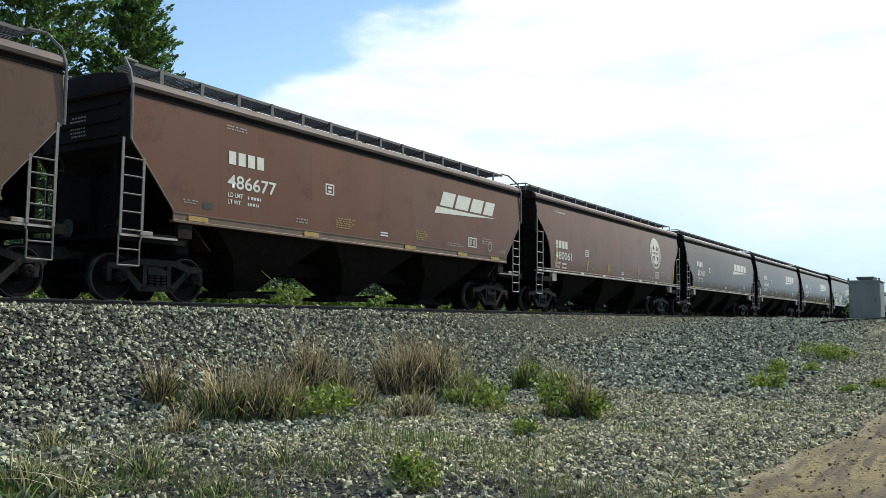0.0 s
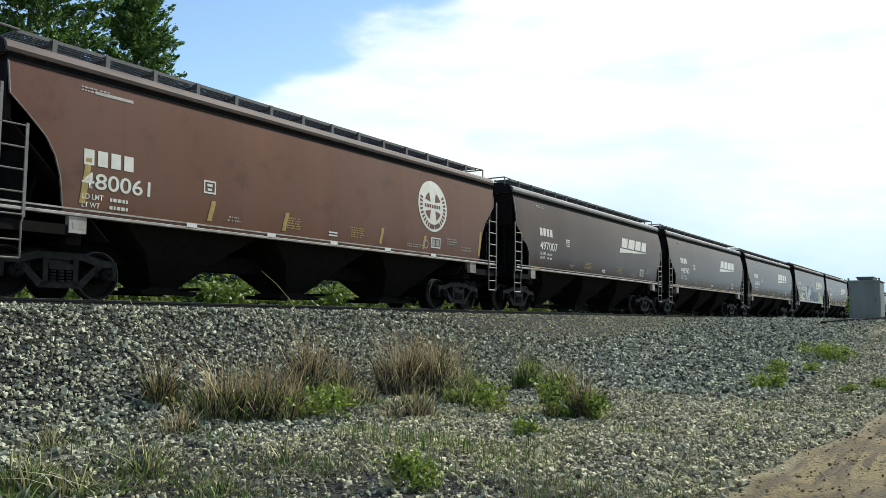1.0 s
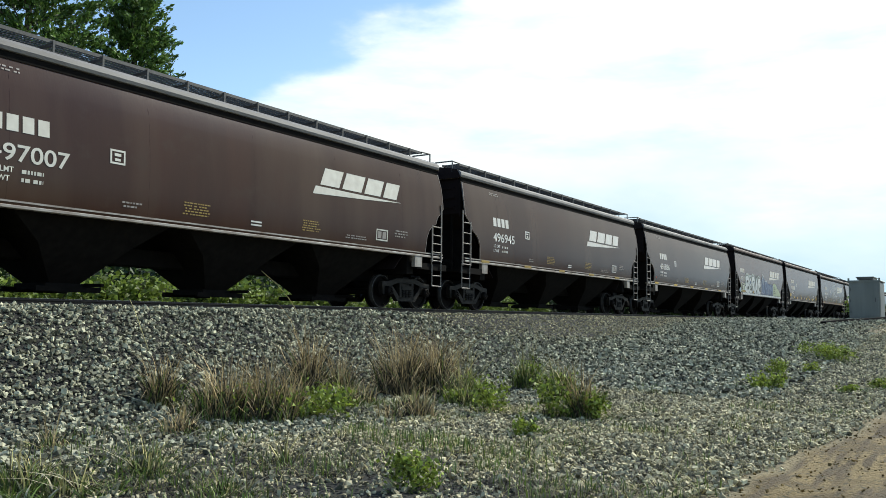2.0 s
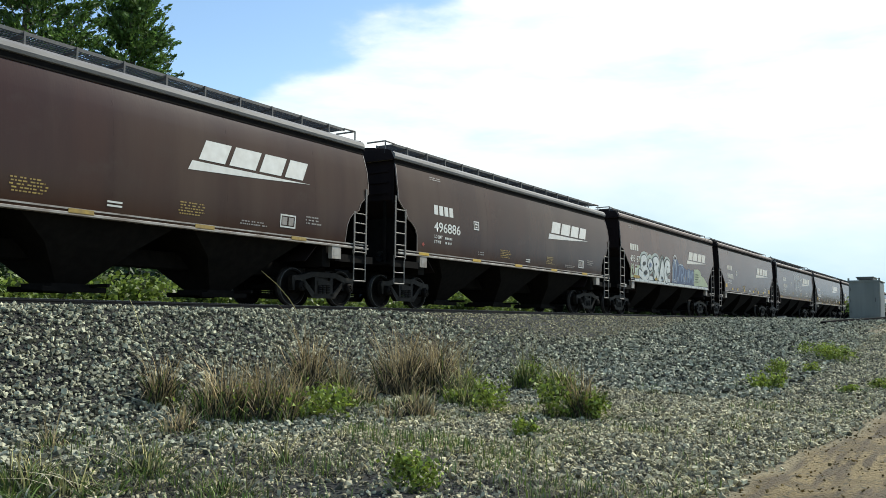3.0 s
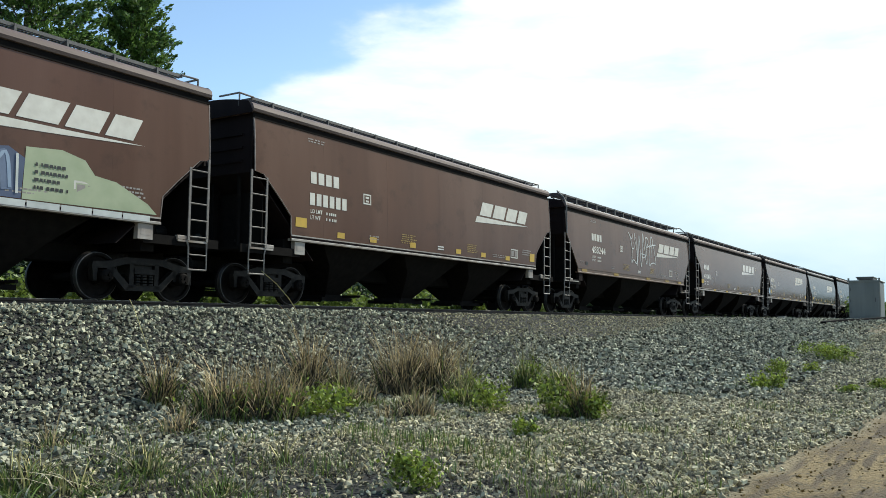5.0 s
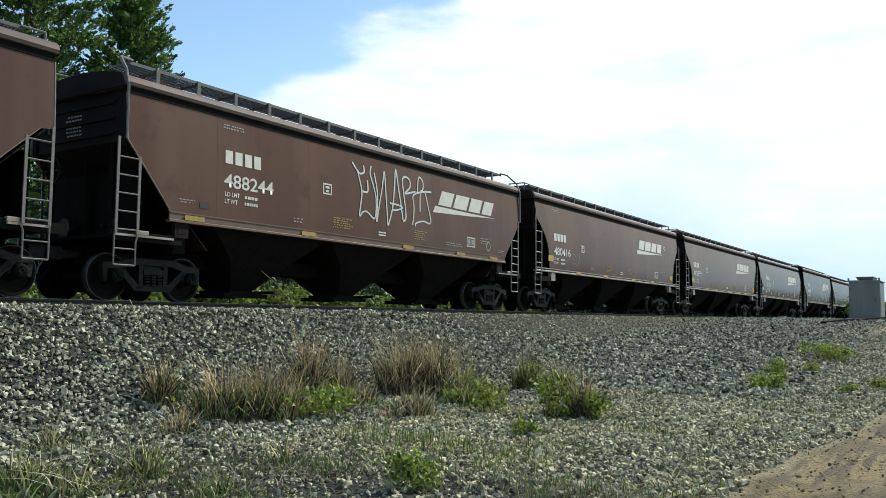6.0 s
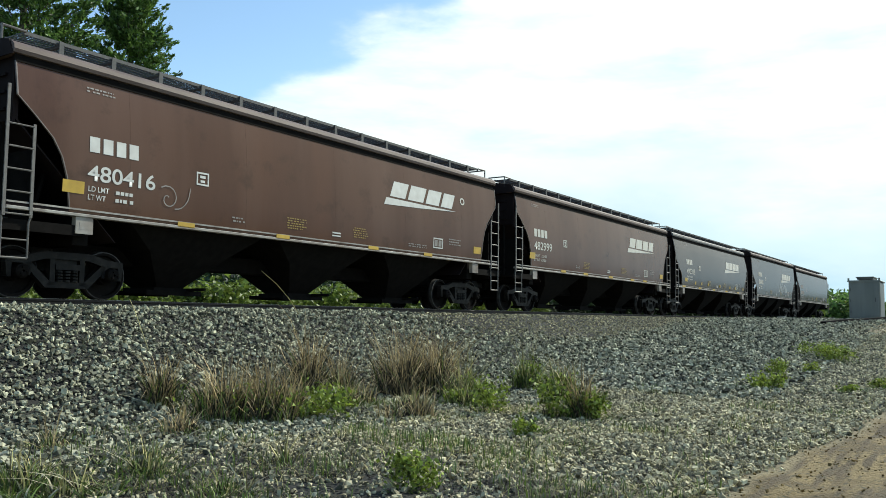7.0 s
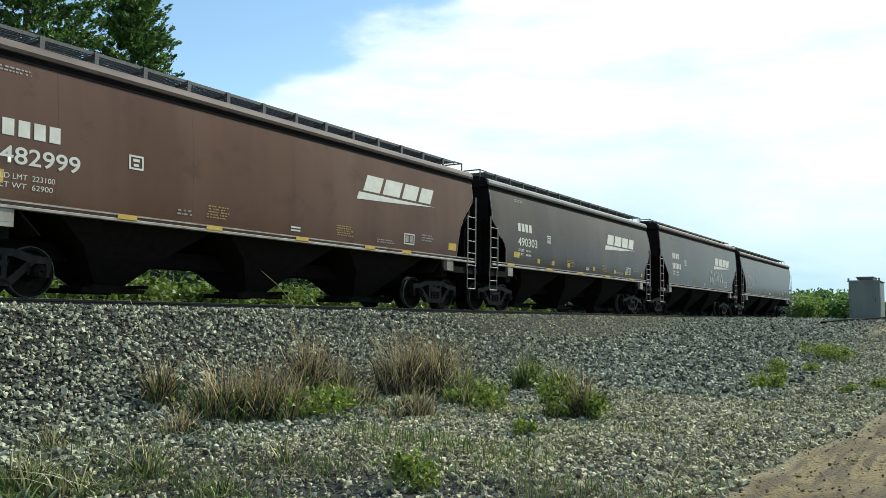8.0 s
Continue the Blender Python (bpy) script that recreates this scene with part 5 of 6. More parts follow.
# low near-black strip along the ground before the cabinet
def dark_strip():
    g = Geo()
    ends = [Vector((x, y, land(x, y))) for x, y in ((38.4, -9.10), (40.6, -9.62), (43.0, -10.12), (46.0, -10.85))]
    for a, b in zip(ends, ends[1:]):
        side = Vector((a.y - b.y, b.x - a.x, 0)).normalized() * 0.13
        up = Vector((0, 0, 0.15))
        g.add([a - side, a + side, a + side * 0.9 + up, a - side * 0.9 + up, b - side, b + side, b + side * 0.9 + up, b - side * 0.9 + up],
              [(0, 1, 2, 3), (7, 6, 5, 4), (0, 4, 5, 1), (1, 5, 6, 2), (2, 6, 7, 3), (3, 7, 4, 0)])
    ob = new("low_dark_strip", g.mesh("low_dark_strip", BLACK))
    tagged(ob, "long low dark strip lying on dirt before the cabinet", "timber")


dark_strip()


def switch_box(x, y, label):
    root = new("junction_box", None)
    root.location = (x, y, land(x, y))
    tagged(root, label, "junction box")
    part("body", Geo().box(-0.45, 0.45, -0.2, 0.2, 0.02, 0.2, 0.03), CONCRETE, root)
    part("lid", Geo().box(-0.3, 0.3, -0.22, 0.22, 0.2, 0.25, 0.02), CABINET, root, "pale metal lid")
    part("pipe", Geo().bar((0.3, 0, 0.12), (1.2, 0, 0.06), 0.05, 8), CABINET_DARK, root)


switch_box(60.0, -3.3, "low trackside junction box with a pale lid")


def stalk(pts, label):
    g = Geo().path([Vector(p) for p in pts], 0.006, 5)
    ob = new("weed_stalk", g.mesh("weed_stalk", BLADE_DRY))
    tagged(ob, label, "weed", "stalks by the rail")


stalk([(8.90, -3.62, land(8.9, -3.62) - 0.02), (9.08, -3.1, -0.52), (9.2, -2.75, -0.2), (9.28, -2.5, -0.01)], "thin dry weed stalk leaning up the ballast bank")
stalk([(13.80, -2.3, land(13.8, -2.3) - 0.02), (13.41, -2.3, 0.13), (13.06, -2.3, 0.40), (12.6, -2.3, 0.66)], "thin dry weed stalk leaning beside the rail")


# ---- paint and lettering on the wagons, on the side towards the road ----
def on_side(kd, pts, out):
    """Points (x, z) of a flat mark laid on the side sheet."""
    return [(x, -(kd.skin(z) + out), z) for x, z in pts]


def mark(name, car, kd, loops, mat, out=0.008, label=""):
    """A painted mark made of filled outlines of (x, z) points."""
    bm = bmesh.new()
    for loop in loops:
        vs = [bm.verts.new(p) for p in on_side(kd, loop, out)]
        bm.faces.new(vs)
    bmesh.ops.remove_doubles(bm, verts=bm.verts, dist=0.0005)
    bmesh.ops.triangulate(bm, faces=bm.faces)
    me = bpy.data.meshes.new(name)
    bm.to_mesh(me)
    bm.free()
    me.materials.append(mat)
    return part(name, me, mat, car, label)


def rect(x0, z0, x1, z1, skew=0.0):
    return [(x0, z0), (x1, z0), (x1 + skew, z1), (x0 + skew, z1)]


def rows(x0, x1, z0, z1, n, rng, ragged=0.3):
    """Loops for lines of writing too small to read: short bars in rows."""
    out = []
    h = (z1 - z0) / n
    for i in range(n):
        z = z1 - h * (i + 1)
        a = x0 + rng.random() * ragged * 0.3 * (x1 - x0)
        end = x1 - rng.random() * ragged * (x1 - x0)
        while a < end:
            w = min(end - a, rng.uniform(0.03, 0.085))
            out.append(rect(a, z + h * 0.25, a + w, z + h * 0.70))
            a += w + (0.022 if rng.random() < 0.8 else 0.06)
    return out


def smooth(pts, k=5):
    """More points on an even curve through the given ones."""
    q = [pts[0], *pts, pts[-1]]
    out = []
    for a, b, c, d in zip(q, q[1:], q[2:], q[3:]):
        for j in range(k):
            t = j / k
            out.append(tuple(0.5 * (2 * b[m] + (c[m] - a[m]) * t + (2 * a[m] - 5 * b[m] + 4 * c[m] - d[m]) * t * t + (3 * b[m] - a[m] - 3 * c[m] + d[m]) * t ** 3) for m in (0, 1)))
    return out + [pts[-1]]


def bubble(pts, w):
    """A fat rounded stroke: quads along a curve and a disc at each of its points."""
    line = smooth(pts)
    out = ribbon(line, w)
    for x, z in line[::2] + line[-1:]:
        out.append([(x + w / 2 * math.cos(a * 0.5236), z + w / 2 * math.sin(a * 0.5236)) for a in range(12)])
    return out


def ribbon(pts, w):
    """A brush stroke of even width along a line, as quads that share their edges."""
    left, right = [], []
    for k, (x, z) in enumerate(pts):
        (x0, z0), (x1, z1) = pts[max(0, k - 1)], pts[min(len(pts) - 1, k + 1)]
        d = math.hypot(x1 - x0, z1 - z0) or 1
        nx, nz = -(z1 - z0) / d * w / 2, (x1 - x0) / d * w / 2
        left.append((x + nx, z + nz))
        right.append((x - nx, z - nz))
    return [[right[k], right[k + 1], left[k + 1], left[k]] for k in range(len(pts) - 1)]


def letters(name, car, kd, text, x0, x1, z0, z1, mat, out=0.008, fat=0.0, label=""):
    """Writing in the built-in font, fitted to a box on the side sheet."""
    cu = bpy.data.curves.new(name, "FONT")
    cu.body, cu.size, cu.offset, cu.resolution_u = text, 1.0, fat, 6
    ob = bpy.data.objects.new(name, cu)
    me = bpy.data.meshes.new_from_object(ob)
    bpy.data.objects.remove(ob)
    bpy.data.curves.remove(cu)
    co = np.zeros(len(me.vertices) * 3)
    me.vertices.foreach_get("co", co)
    co = co.reshape(-1, 3)
    lo, hi = co.min(0), co.max(0)
    x = x0 + (co[:, 0] - lo[0]) / (hi[0] - lo[0]) * (x1 - x0)
    z = z0 + (co[:, 1] - lo[1]) / (hi[1] - lo[1]) * (z1 - z0)
    y = -(np.array([kd.skin(q) for q in z]) + out)
    me.vertices.foreach_set("co", np.stack([x, y, z], 1).reshape(-1))
    me.materials.clear()
    me.materials.append(mat)
    me.update()
    return part(name, me, mat, car, label)


def disc_loops(cx, cz, rx, rz, r0, r1, a0=0.0, a1=360.0, n=48):
    """Ring sectors between the shares r0 and r1 of an ellipse."""
    out = []
    k = max(2, int(n * (a1 - a0) / 360))
    steps = 4 if r1 - r0 > 0.3 else 1
    for s in range(steps):
        q0, q1 = r0 + (r1 - r0) * s / steps, r0 + (r1 - r0) * (s + 1) / steps
        for i in range(k):
            a, b = radians(a0 + (a1 - a0) * i / k), radians(a0 + (a1 - a0) * (i + 1) / k)
            quad = [(cx + rx * q1 * math.cos(a), cz + rz * q1 * math.sin(a)), (cx + rx * q1 * math.cos(b), cz + rz * q1 * math.sin(b))]
            if q0 > 0.01:
                quad += [(cx + rx * q0 * math.cos(b), cz + rz * q0 * math.sin(b)), (cx + rx * q0 * math.cos(a), cz + rz * q0 * math.sin(a))]
            else:
                quad.append((cx, cz))
            out.append(quad)
    return out


def wordmark(car, kd, x, z, mat):
    """Railway emblem as plain slanted blocks over a tapering stroke."""
    w = 3.35
    at = x
    for width in (0.80, 0.86, 0.78, 0.70):
        mark("emblem_block", car, kd, [rect(at, z, at + width - 0.10, z + 0.43, 0.22)], mat)
        at += width + 0.02
    mark("emblem_stroke", car, kd, [[(x - 0.28, z - 0.25), (x + w * 0.5, z - 0.16), (x + w + 0.02, z - 0.06), (x + w * 0.5, z - 0.06), (x - 0.17, z - 0.05)]], mat)


def road_number(car, kd, digits, x, z_mark, z_num, mat, w_num=1.42, w_mark=1.10):
    """Owner's mark as four plain blocks, with the wagon's number below."""
    for k in range(4):
        mark("owner_mark", car, kd, [rect(x + k * w_mark / 4, z_mark, x + (k + 0.74) * w_mark / 4, z_mark + 0.28)], mat)
    if digits:
        letters("wagon_number", car, kd, digits, x - 0.03, x + w_num, z_num, z_num + 0.29, mat, fat=0.012)
    else:
        for k in range(6):
            mark("number_bar", car, kd, [rect(x - 0.03 + k * w_num / 6, z_num, x - 0.03 + (k + 0.72) * w_num / 6, z_num + 0.29)], mat)


def frame_box(car, kd, x, z, w, h, mat, inner=True):
    t = 0.035
    loops = [rect(x, z, x + w, z + t), rect(x, z + h - t, x + w, z + h), rect(x, z + t, x + t, z + h - t), rect(x + w - t, z + t, x + w, z + h - t)]
    if inner:
        loops += [rect(x + w * 0.32, z + h * 0.22, x + w * 0.68, z + h * 0.4), rect(x + w * 0.28, z + h * 0.55, x + w * 0.72, z + h * 0.75)]
    mark("stencil_box", car, kd, loops, mat)


def dress(i, digits, mat, z_mark, z_num, logo_x, logo_z, seed, x_num=None, emblem=True, w_num=1.42):
    """The lettering that every wagon carries."""
    car, kd = TRAIN[i], KINDS[ORDER[i][0]]
    rng = random.Random(seed)
    e = kd.half[-1][1]
    x = x_num if x_num is not None else -e + 1.1
    road_number(car, kd, digits, x, z_mark, z_num, mat, w_num)
    if emblem:
        wordmark(car, kd, logo_x, logo_z, mat)
    lo = kd.sill_high
    if i != 10:
        letters("load_limit", car, kd, "LD LMT", x, x + 0.42, z_num - 0.19, z_num - 0.095, mat, fat=0.01)
        letters("light_weight", car, kd, "LT WT", x, x + 0.36, z_num - 0.34, z_num - 0.245, mat, fat=0.01)
        mark("stencil_text", car, kd, rows(x + 0.56, x + 0.95, z_num - 0.36, z_num - 0.08, 2, rng, 0.02), mat)
    mark("stencil_text", car, kd, rows(x - 0.06, x + 0.55, kd.eave - 0.24, kd.eave - 0.12, 2, rng, 0.1), FADED)
    frame_box(car, kd, x + {"flat": 3.10, "stepped": 2.22, "curved": 2.72 if i == 2 else 2.42, "tall": 2.0}[ORDER[i][0]], z_num + 0.26, 0.32, 0.27, mat)
    mark("warning_text", car, kd, rows(*((-1.70, -1.02) if i in (2, 9, 13) else (-2.6, -1.95) if i == 10 else (-1.95, -1.15)), lo + 0.14, lo + 0.42, 5, rng), OCHRE)
    mark("warning_text", car, kd, rows(*((0.68, 1.36) if i in (2, 9, 13) else (1.5, 2.2)), lo + 0.14, lo + 0.42, 5, rng), OCHRE)
    mark("stencil_text", car, kd, rows(-3.35, -2.9, lo + 0.12, lo + 0.26, 2, rng), FADED)
    mark("white_tag", car, kd, [rect(-0.1, lo + 0.11, 0.22, lo + 0.145), rect(-0.1, lo + 0.18, 0.22, lo + 0.215)], WHITE)
    frame_box(car, kd, 4.35, lo + 0.16, 0.5, 0.30, mat, False)
    mark("stencil_panel", car, kd, [rect(4.41, lo + 0.22, 4.57, lo + 0.40), rect(4.62, lo + 0.22, 4.78, lo + 0.40)], FADED)
    mark("stencil_text", car, kd, rows(3.1, 4.1, lo + 0.10, lo + 0.22, 2, rng), FADED)
    mark("stencil_text", car, kd, rows(5.15, 5.85, lo + 0.30, lo + 0.52, 3, rng), FADED)
    return car, kd, rng, lo


def sill_tabs(i, xs, mat, w=0.42):
    car, kd = TRAIN[i], KINDS[ORDER[i][0]]
    y = kd.skin(kd.sill_low) + 0.024
    for x in xs:
        g = Geo().box(x - w / 2, x + w / 2, -y - 0.006, -y + 0.002, kd.sill_low + (0.065 if kd.straight else 0.03), kd.sill_high - (0.045 if kd.straight else 0.01))
        part("reflector", g, mat, car)


def strip(i, x, z0, z1, w=0.13, lean=0.06, mat=YELLOW):
    car, kd = TRAIN[i], KINDS[ORDER[i][0]]
    k = 4
    zs = [z0 + (z1 - z0) * j / k for j in range(k + 1)]
    mark("reflector", car, kd, [[(x + lean * j / k, a), (x + w + lean * j / k, a), (x + w + lean * (j + 1) / k, b), (x + lean * (j + 1) / k, b)] for j, (a, b) in enumerate(zip(zs, zs[1:]))], mat)


# first two flat-sided wagons and the later one
for i, digits in ((0, ""), (1, "486677"), (8, "488244")):
    car, kd, rng, lo = dress(i, digits, CREAM, 2.93, 2.42, 2.75, 3.02, 40 + i, -5.42)
    mark("stencil_ring", car, kd, disc_loops(5.68, 2.02, 0.14, 0.16, 0.72, 1.0), FADED)
    mark("stencil_text", car, kd, rows(6.3, 6.75, 1.86, 1.96, 2, rng), FADED)
    mark("stencil_panel", car, kd, [rect(-6.08, 1.90, -5.84, 2.03)], SPRAY_BLACK)
    mark("stencil_text", car, kd, rows(-6.6, -6.2, 1.95, 2.05, 2, rng), FADED)
    sill_tabs(i, (-6.2, -2.8, 1.25, 4.0, 6.0), OCHRE, 0.5)
# white scrawled tag on the later flat-sided wagon
car, kd = TRAIN[8], KINDS["flat"]
E_AND_N = (
    [(-1.20, 3.64), (-1.03, 3.48), (-0.88, 3.39), (-0.72, 3.46), (-0.75, 3.63)],
    [(-0.99, 3.44), (-0.83, 2.96), (-0.86, 2.67), (-0.92, 2.30), (-0.78, 2.41), (-0.60, 2.43), (-0.28, 2.30), (-0.23, 2.80), (-0.33, 3.13), (-0.47, 3.45), (-0.42, 3.66)],
    [(-0.80, 2.94), (-0.58, 2.97), (-0.60, 3.26)],
    [(-0.30, 3.50), (-0.17, 2.95), (-0.20, 2.21), (-0.09, 2.67), (0.05, 3.19), (0.15, 3.60), (0.20, 3.01), (0.29, 2.17)],
)
A_AND_R = (
    [(0.31, 2.17), (0.49, 2.64), (0.59, 3.22), (0.67, 3.74), (0.79, 3.19), (0.98, 2.39)],
    [(0.37, 2.78), (0.85, 2.76), (0.93, 2.70), (0.61, 2.61), (0.49, 2.64)],
    [(0.98, 2.34), (1.12, 2.49), (1.02, 3.12), (0.97, 3.48), (1.11, 3.60), (1.32, 3.53), (1.31, 3.32), (1.08, 3.13), (1.59, 3.25)],
    [(1.44, 2.29), (1.51, 2.77), (1.46, 3.10), (1.67, 3.24), (1.71, 3.49), (1.79, 3.69), (1.97, 3.58), (1.96, 3.36), (1.83, 3.24), (1.80, 2.70)],
    [(1.67, 3.21), (1.94, 3.29), (2.39, 3.34)],
    [(2.07, 3.27), (2.21, 2.91), (2.34, 2.44), (1.96, 2.45), (1.61, 2.36), (1.57, 2.27)],
)
for k, pts in enumerate((*E_AND_N, *A_AND_R)):
    mark("tag_stroke", car, kd, ribbon(smooth(pts), 0.044 if k % 2 else 0.050), SPRAY_WHITE, 0.012, "white spray stroke")

# curved wagons: the one with the round emblem, then two later ones and the last
car, kd, rng, lo = dress(2, "480061", CREAM, 2.38, 1.96, 0, 0, 42, -6.74, emblem=False)
cx, cz, q = 4.46, 2.94, 0.74
mark("round_emblem", car, kd, disc_loops(cx, cz, q, q, 0.0, 1.0), CREAM, 0.008, "round cream emblem")
for k in range(4):
    arc = [(0.58 * q * math.cos(radians(90 * k + a)), 0.58 * q * math.sin(radians(90 * k + a))) for a in range(22, 69, 6)]
    corner = (0.235 * q * math.cos(radians(90 * k + 45)), 0.235 * q * math.sin(radians(90 * k + 45)))
    mark("emblem_sector", car, kd, [[(cx + a, cz + b) for a, b in [corner, *arc]]], PAINT["oxide"], 0.014)
for k in range(22):
    a = -205 + k * 230 / 21
    mark("emblem_bar", car, kd, disc_loops(cx, cz, q, q, 0.72, 0.90, a, a + 6.5), PAINT["oxide"], 0.012)
for k in range(7):
    a = 244 + k * 8
    mark("emblem_bar", car, kd, disc_loops(cx, cz, q, q, 0.72, 0.90, a, a + 5), PAINT["oxide"], 0.012)
mark("emblem_bar", car, kd, [rect(cx - 0.42 + 0.12 * k, cz - 0.05, cx - 0.34 + 0.12 * k, cz + 0.05) for k in range(7)], PAINT["oxide"], 0.013)
mark("stencil_ring", car, kd, disc_loops(4.10, 1.82, 0.13, 0.13, 0.72, 1.0), FADED)
for x, a, b in ((-6.8, 1.68, 2.5), (-3.9, 1.66, 2.08), (-1.72, 1.66, 2.08), (1.9, 1.66, 2.08), (3.9, 1.66, 2.05), (7.0, 1.68, 2.45)):
    strip(2, x, a, b, 0.12, 0.1, OCHRE)
sill_tabs(2, (-4.28, -2.04, 0.1, 2.3, 4.5), WHITE, 0.26)
mark("stencil_text", car, kd, rows(5.95, 6.8, 1.74, 1.92, 2, rng), FADED)
mark("stencil_text", car, kd, [rect(-6.5, 3.70, -5.7, 3.76)], FADED)
for i, digits, z1, z2, mm in ((9, "480416", 2.62, 2.10, WHITE), (10, "482999", 2.64, 2.18, CREAM), (13, "", 2.6, 2.1, FADED)):
    car, kd, rng, lo = dress(i, digits, WHITE if i == 9 else mm, z1, z2, 2.25 if i == 9 else 2.55, 2.98, 50 + i, -6.76 if i != 10 else -6.90, emblem=i != 13)
    if i != 13:
        mark("reflector", car, kd, [rect(-7.26, 1.84, -6.84, 2.06)], YELLOW)
        mark("reflector", car, kd, [rect(6.62, 1.74, 7.05, 1.95)], YELLOW)
        sill_tabs(i, (-4.55, -1.8, 1.55, 4.1) if i == 9 else (-4.46, -2.36, 0.30, 2.87, 4.5), YELLOW, 0.42)
car, kd = TRAIN[9], KINDS["curved"]
mark("tag_stroke", car, kd, ribbon([(-5.03 + (0.03 + 0.013 * k) * math.cos(0.42 * k + 1.0), 1.99 + (0.03 + 0.013 * k) * math.sin(0.42 * k + 1.0)) for k in range(19)], 0.022), FADED, 0.012, "faint scratched spiral")
mark("tag_stroke", car, kd, ribbon(smooth([(-4.86, 1.80), (-4.70, 1.84), (-4.55, 2.0), (-4.49, 2.26)]), 0.022), FADED, 0.012, "faint scratched curve")
mark("stencil_ring", car, kd, disc_loops(5.98, 3.28, 0.13, 0.11, 0.62, 1.0, n=16), CREAM)
letters("load_limit", TRAIN[10], KINDS["curved"], "LD LMT  223100", -6.90, -5.94, 1.93, 2.02, CREAM)
letters("light_weight", TRAIN[10], KINDS["curved"], "LT WT  62900", -6.90, -5.97, 1.78, 1.87, CREAM)

# stepped wagons
for i, digits, mm in ((3, "497007", CREAM), (4, "496945", WHITE), (5, "496886", WHITE), (11, "490303", CREAM)):
    car, kd, rng, lo = dress(i, digits, mm, 2.72, 2.22, {3: 2.14, 4: 1.98, 5: 1.95, 11: 2.16}[i], 2.90, 60 + i, -5.86)
    sill_tabs(i, (-6.35, -3.4, -0.6, 2.2, 5.0) if i != 3 else (-6.1,), YELLOW if i in (5, 11) else OCHRE, 0.5)
mark("red_dot", TRAIN[5], KINDS["stepped"], disc_loops(-6.42, 1.80, 0.07, 0.06, 0, 1, n=4), material("dull_red_paint", (0.35, 0.05, 0.03), None, 0.6, 0, 9))
strip(11, -6.2, 1.80, 1.99, 0.42, 0.0)
for x in (-4.4, -3.2, -1.85, 0.6, 2.9, 4.2, 6.2):
    strip(11, x, 1.70, 1.86, 0.2, 0.0)

# tall wagons
for i, digits, mm in ((6, "495187", CREAM), (7, "", CREAM), (12, "", CREAM)):
    dress(i, digits, mm, 2.88, 2.36, 2.30 if i != 6 else 2.43, 2.98, 70 + i, -6.28 if i == 6 else -5.6, w_num=1.20 if i == 6 else 1.42)
for patch in (rect(-6.1, 1.80, -5.72, 2.02), rect(5.75, 1.72, 6.1, 2.0)):
    mark("reflector", TRAIN[7], KINDS["tall"], [patch], YELLOW)
for x in (-4.6, -3.3, -1.5, 0.9, 2.4, 4.0):
    strip(7, x, 1.66, 1.80, 0.28, 0.0)
sill_tabs(12, (-5.0, -2.0, 1.0, 4.0), FADED)
car, kd = TRAIN[12], KINDS["tall"]
for pts in ([(1.2, 2.0), (1.5, 2.6), (1.8, 1.9), (2.1, 2.5)], [(2.4, 1.9), (2.5, 2.7), (2.9, 2.0), (3.1, 2.6)], [(3.4, 2.0), (3.6, 2.5), (3.9, 2.0)]):
    mark("tag_stroke", car, kd, ribbon(pts, 0.11), SPRAY_WHITE, 0.012, "white spray stroke")

# the big graffiti piece
car, kd = TRAIN[6], KINDS["tall"]
PIECE = (
    ([(-4.77, 2.55), (-4.40, 2.60), (-4.24, 2.43), (-4.53, 2.19), (-4.72, 2.23)], [(-4.53, 2.19), (-4.07, 2.02), (-4.02, 1.84), (-4.30, 1.74), (-4.74, 1.77), (-5.14, 1.91)], [(-4.82, 2.50), (-4.80, 2.17), (-4.58, 2.02)]),
    ([(-3.98, 2.34), (-3.72, 2.53), (-3.47, 2.37), (-3.70, 2.15), (-3.98, 2.34)],),
    ([(-3.16, 2.57), (-2.81, 2.63), (-2.60, 2.50), (-2.79, 2.29), (-3.06, 2.23)], [(-3.12, 2.54), (-2.92, 2.17), (-3.05, 1.80)], [(-2.85, 2.19), (-2.59, 1.80)]),
    ([(-1.91, 2.60), (-2.15, 2.15), (-2.33, 1.72)], [(-1.91, 2.60), (-1.87, 2.19), (-1.66, 1.72)], [(-2.20, 1.96), (-1.82, 1.98)]),
    ([(-0.93, 2.50), (-1.30, 2.56), (-1.55, 2.22), (-1.52, 1.90), (-1.33, 1.72)], [(-0.95, 2.24), (-1.22, 2.20)]),
)
for strokes in PIECE:
    for pts in strokes:
        mark("graffiti_halo", car, kd, bubble([(x, z + 0.03) for x, z in pts], 0.58), SPRAY_MINT, 0.010, "pale spray halo")
mark("graffiti_fill", car, kd, [rect(-5.2, 1.63, -0.75, 1.80)], SPRAY_WHITE, 0.0115)
for k, strokes in enumerate(PIECE):
    o = 0.014 + 0.005 * k
    w = 0.30 if k != 1 else 0.20
    for pts in strokes:
        mark("graffiti_outline", car, kd, bubble(pts, w + 0.11), SPRAY_BLACK, o, "black spray outline")
    for pts in strokes:
        mark("graffiti_letter", car, kd, bubble(pts, w), SPRAY_WHITE, o + 0.0025, "silvery white spray fill")
mark("graffiti_fill", car, kd, disc_loops(-3.72, 2.34, 0.14, 0.11, 0, 1, n=16), SPRAY_BLUE, 0.045)
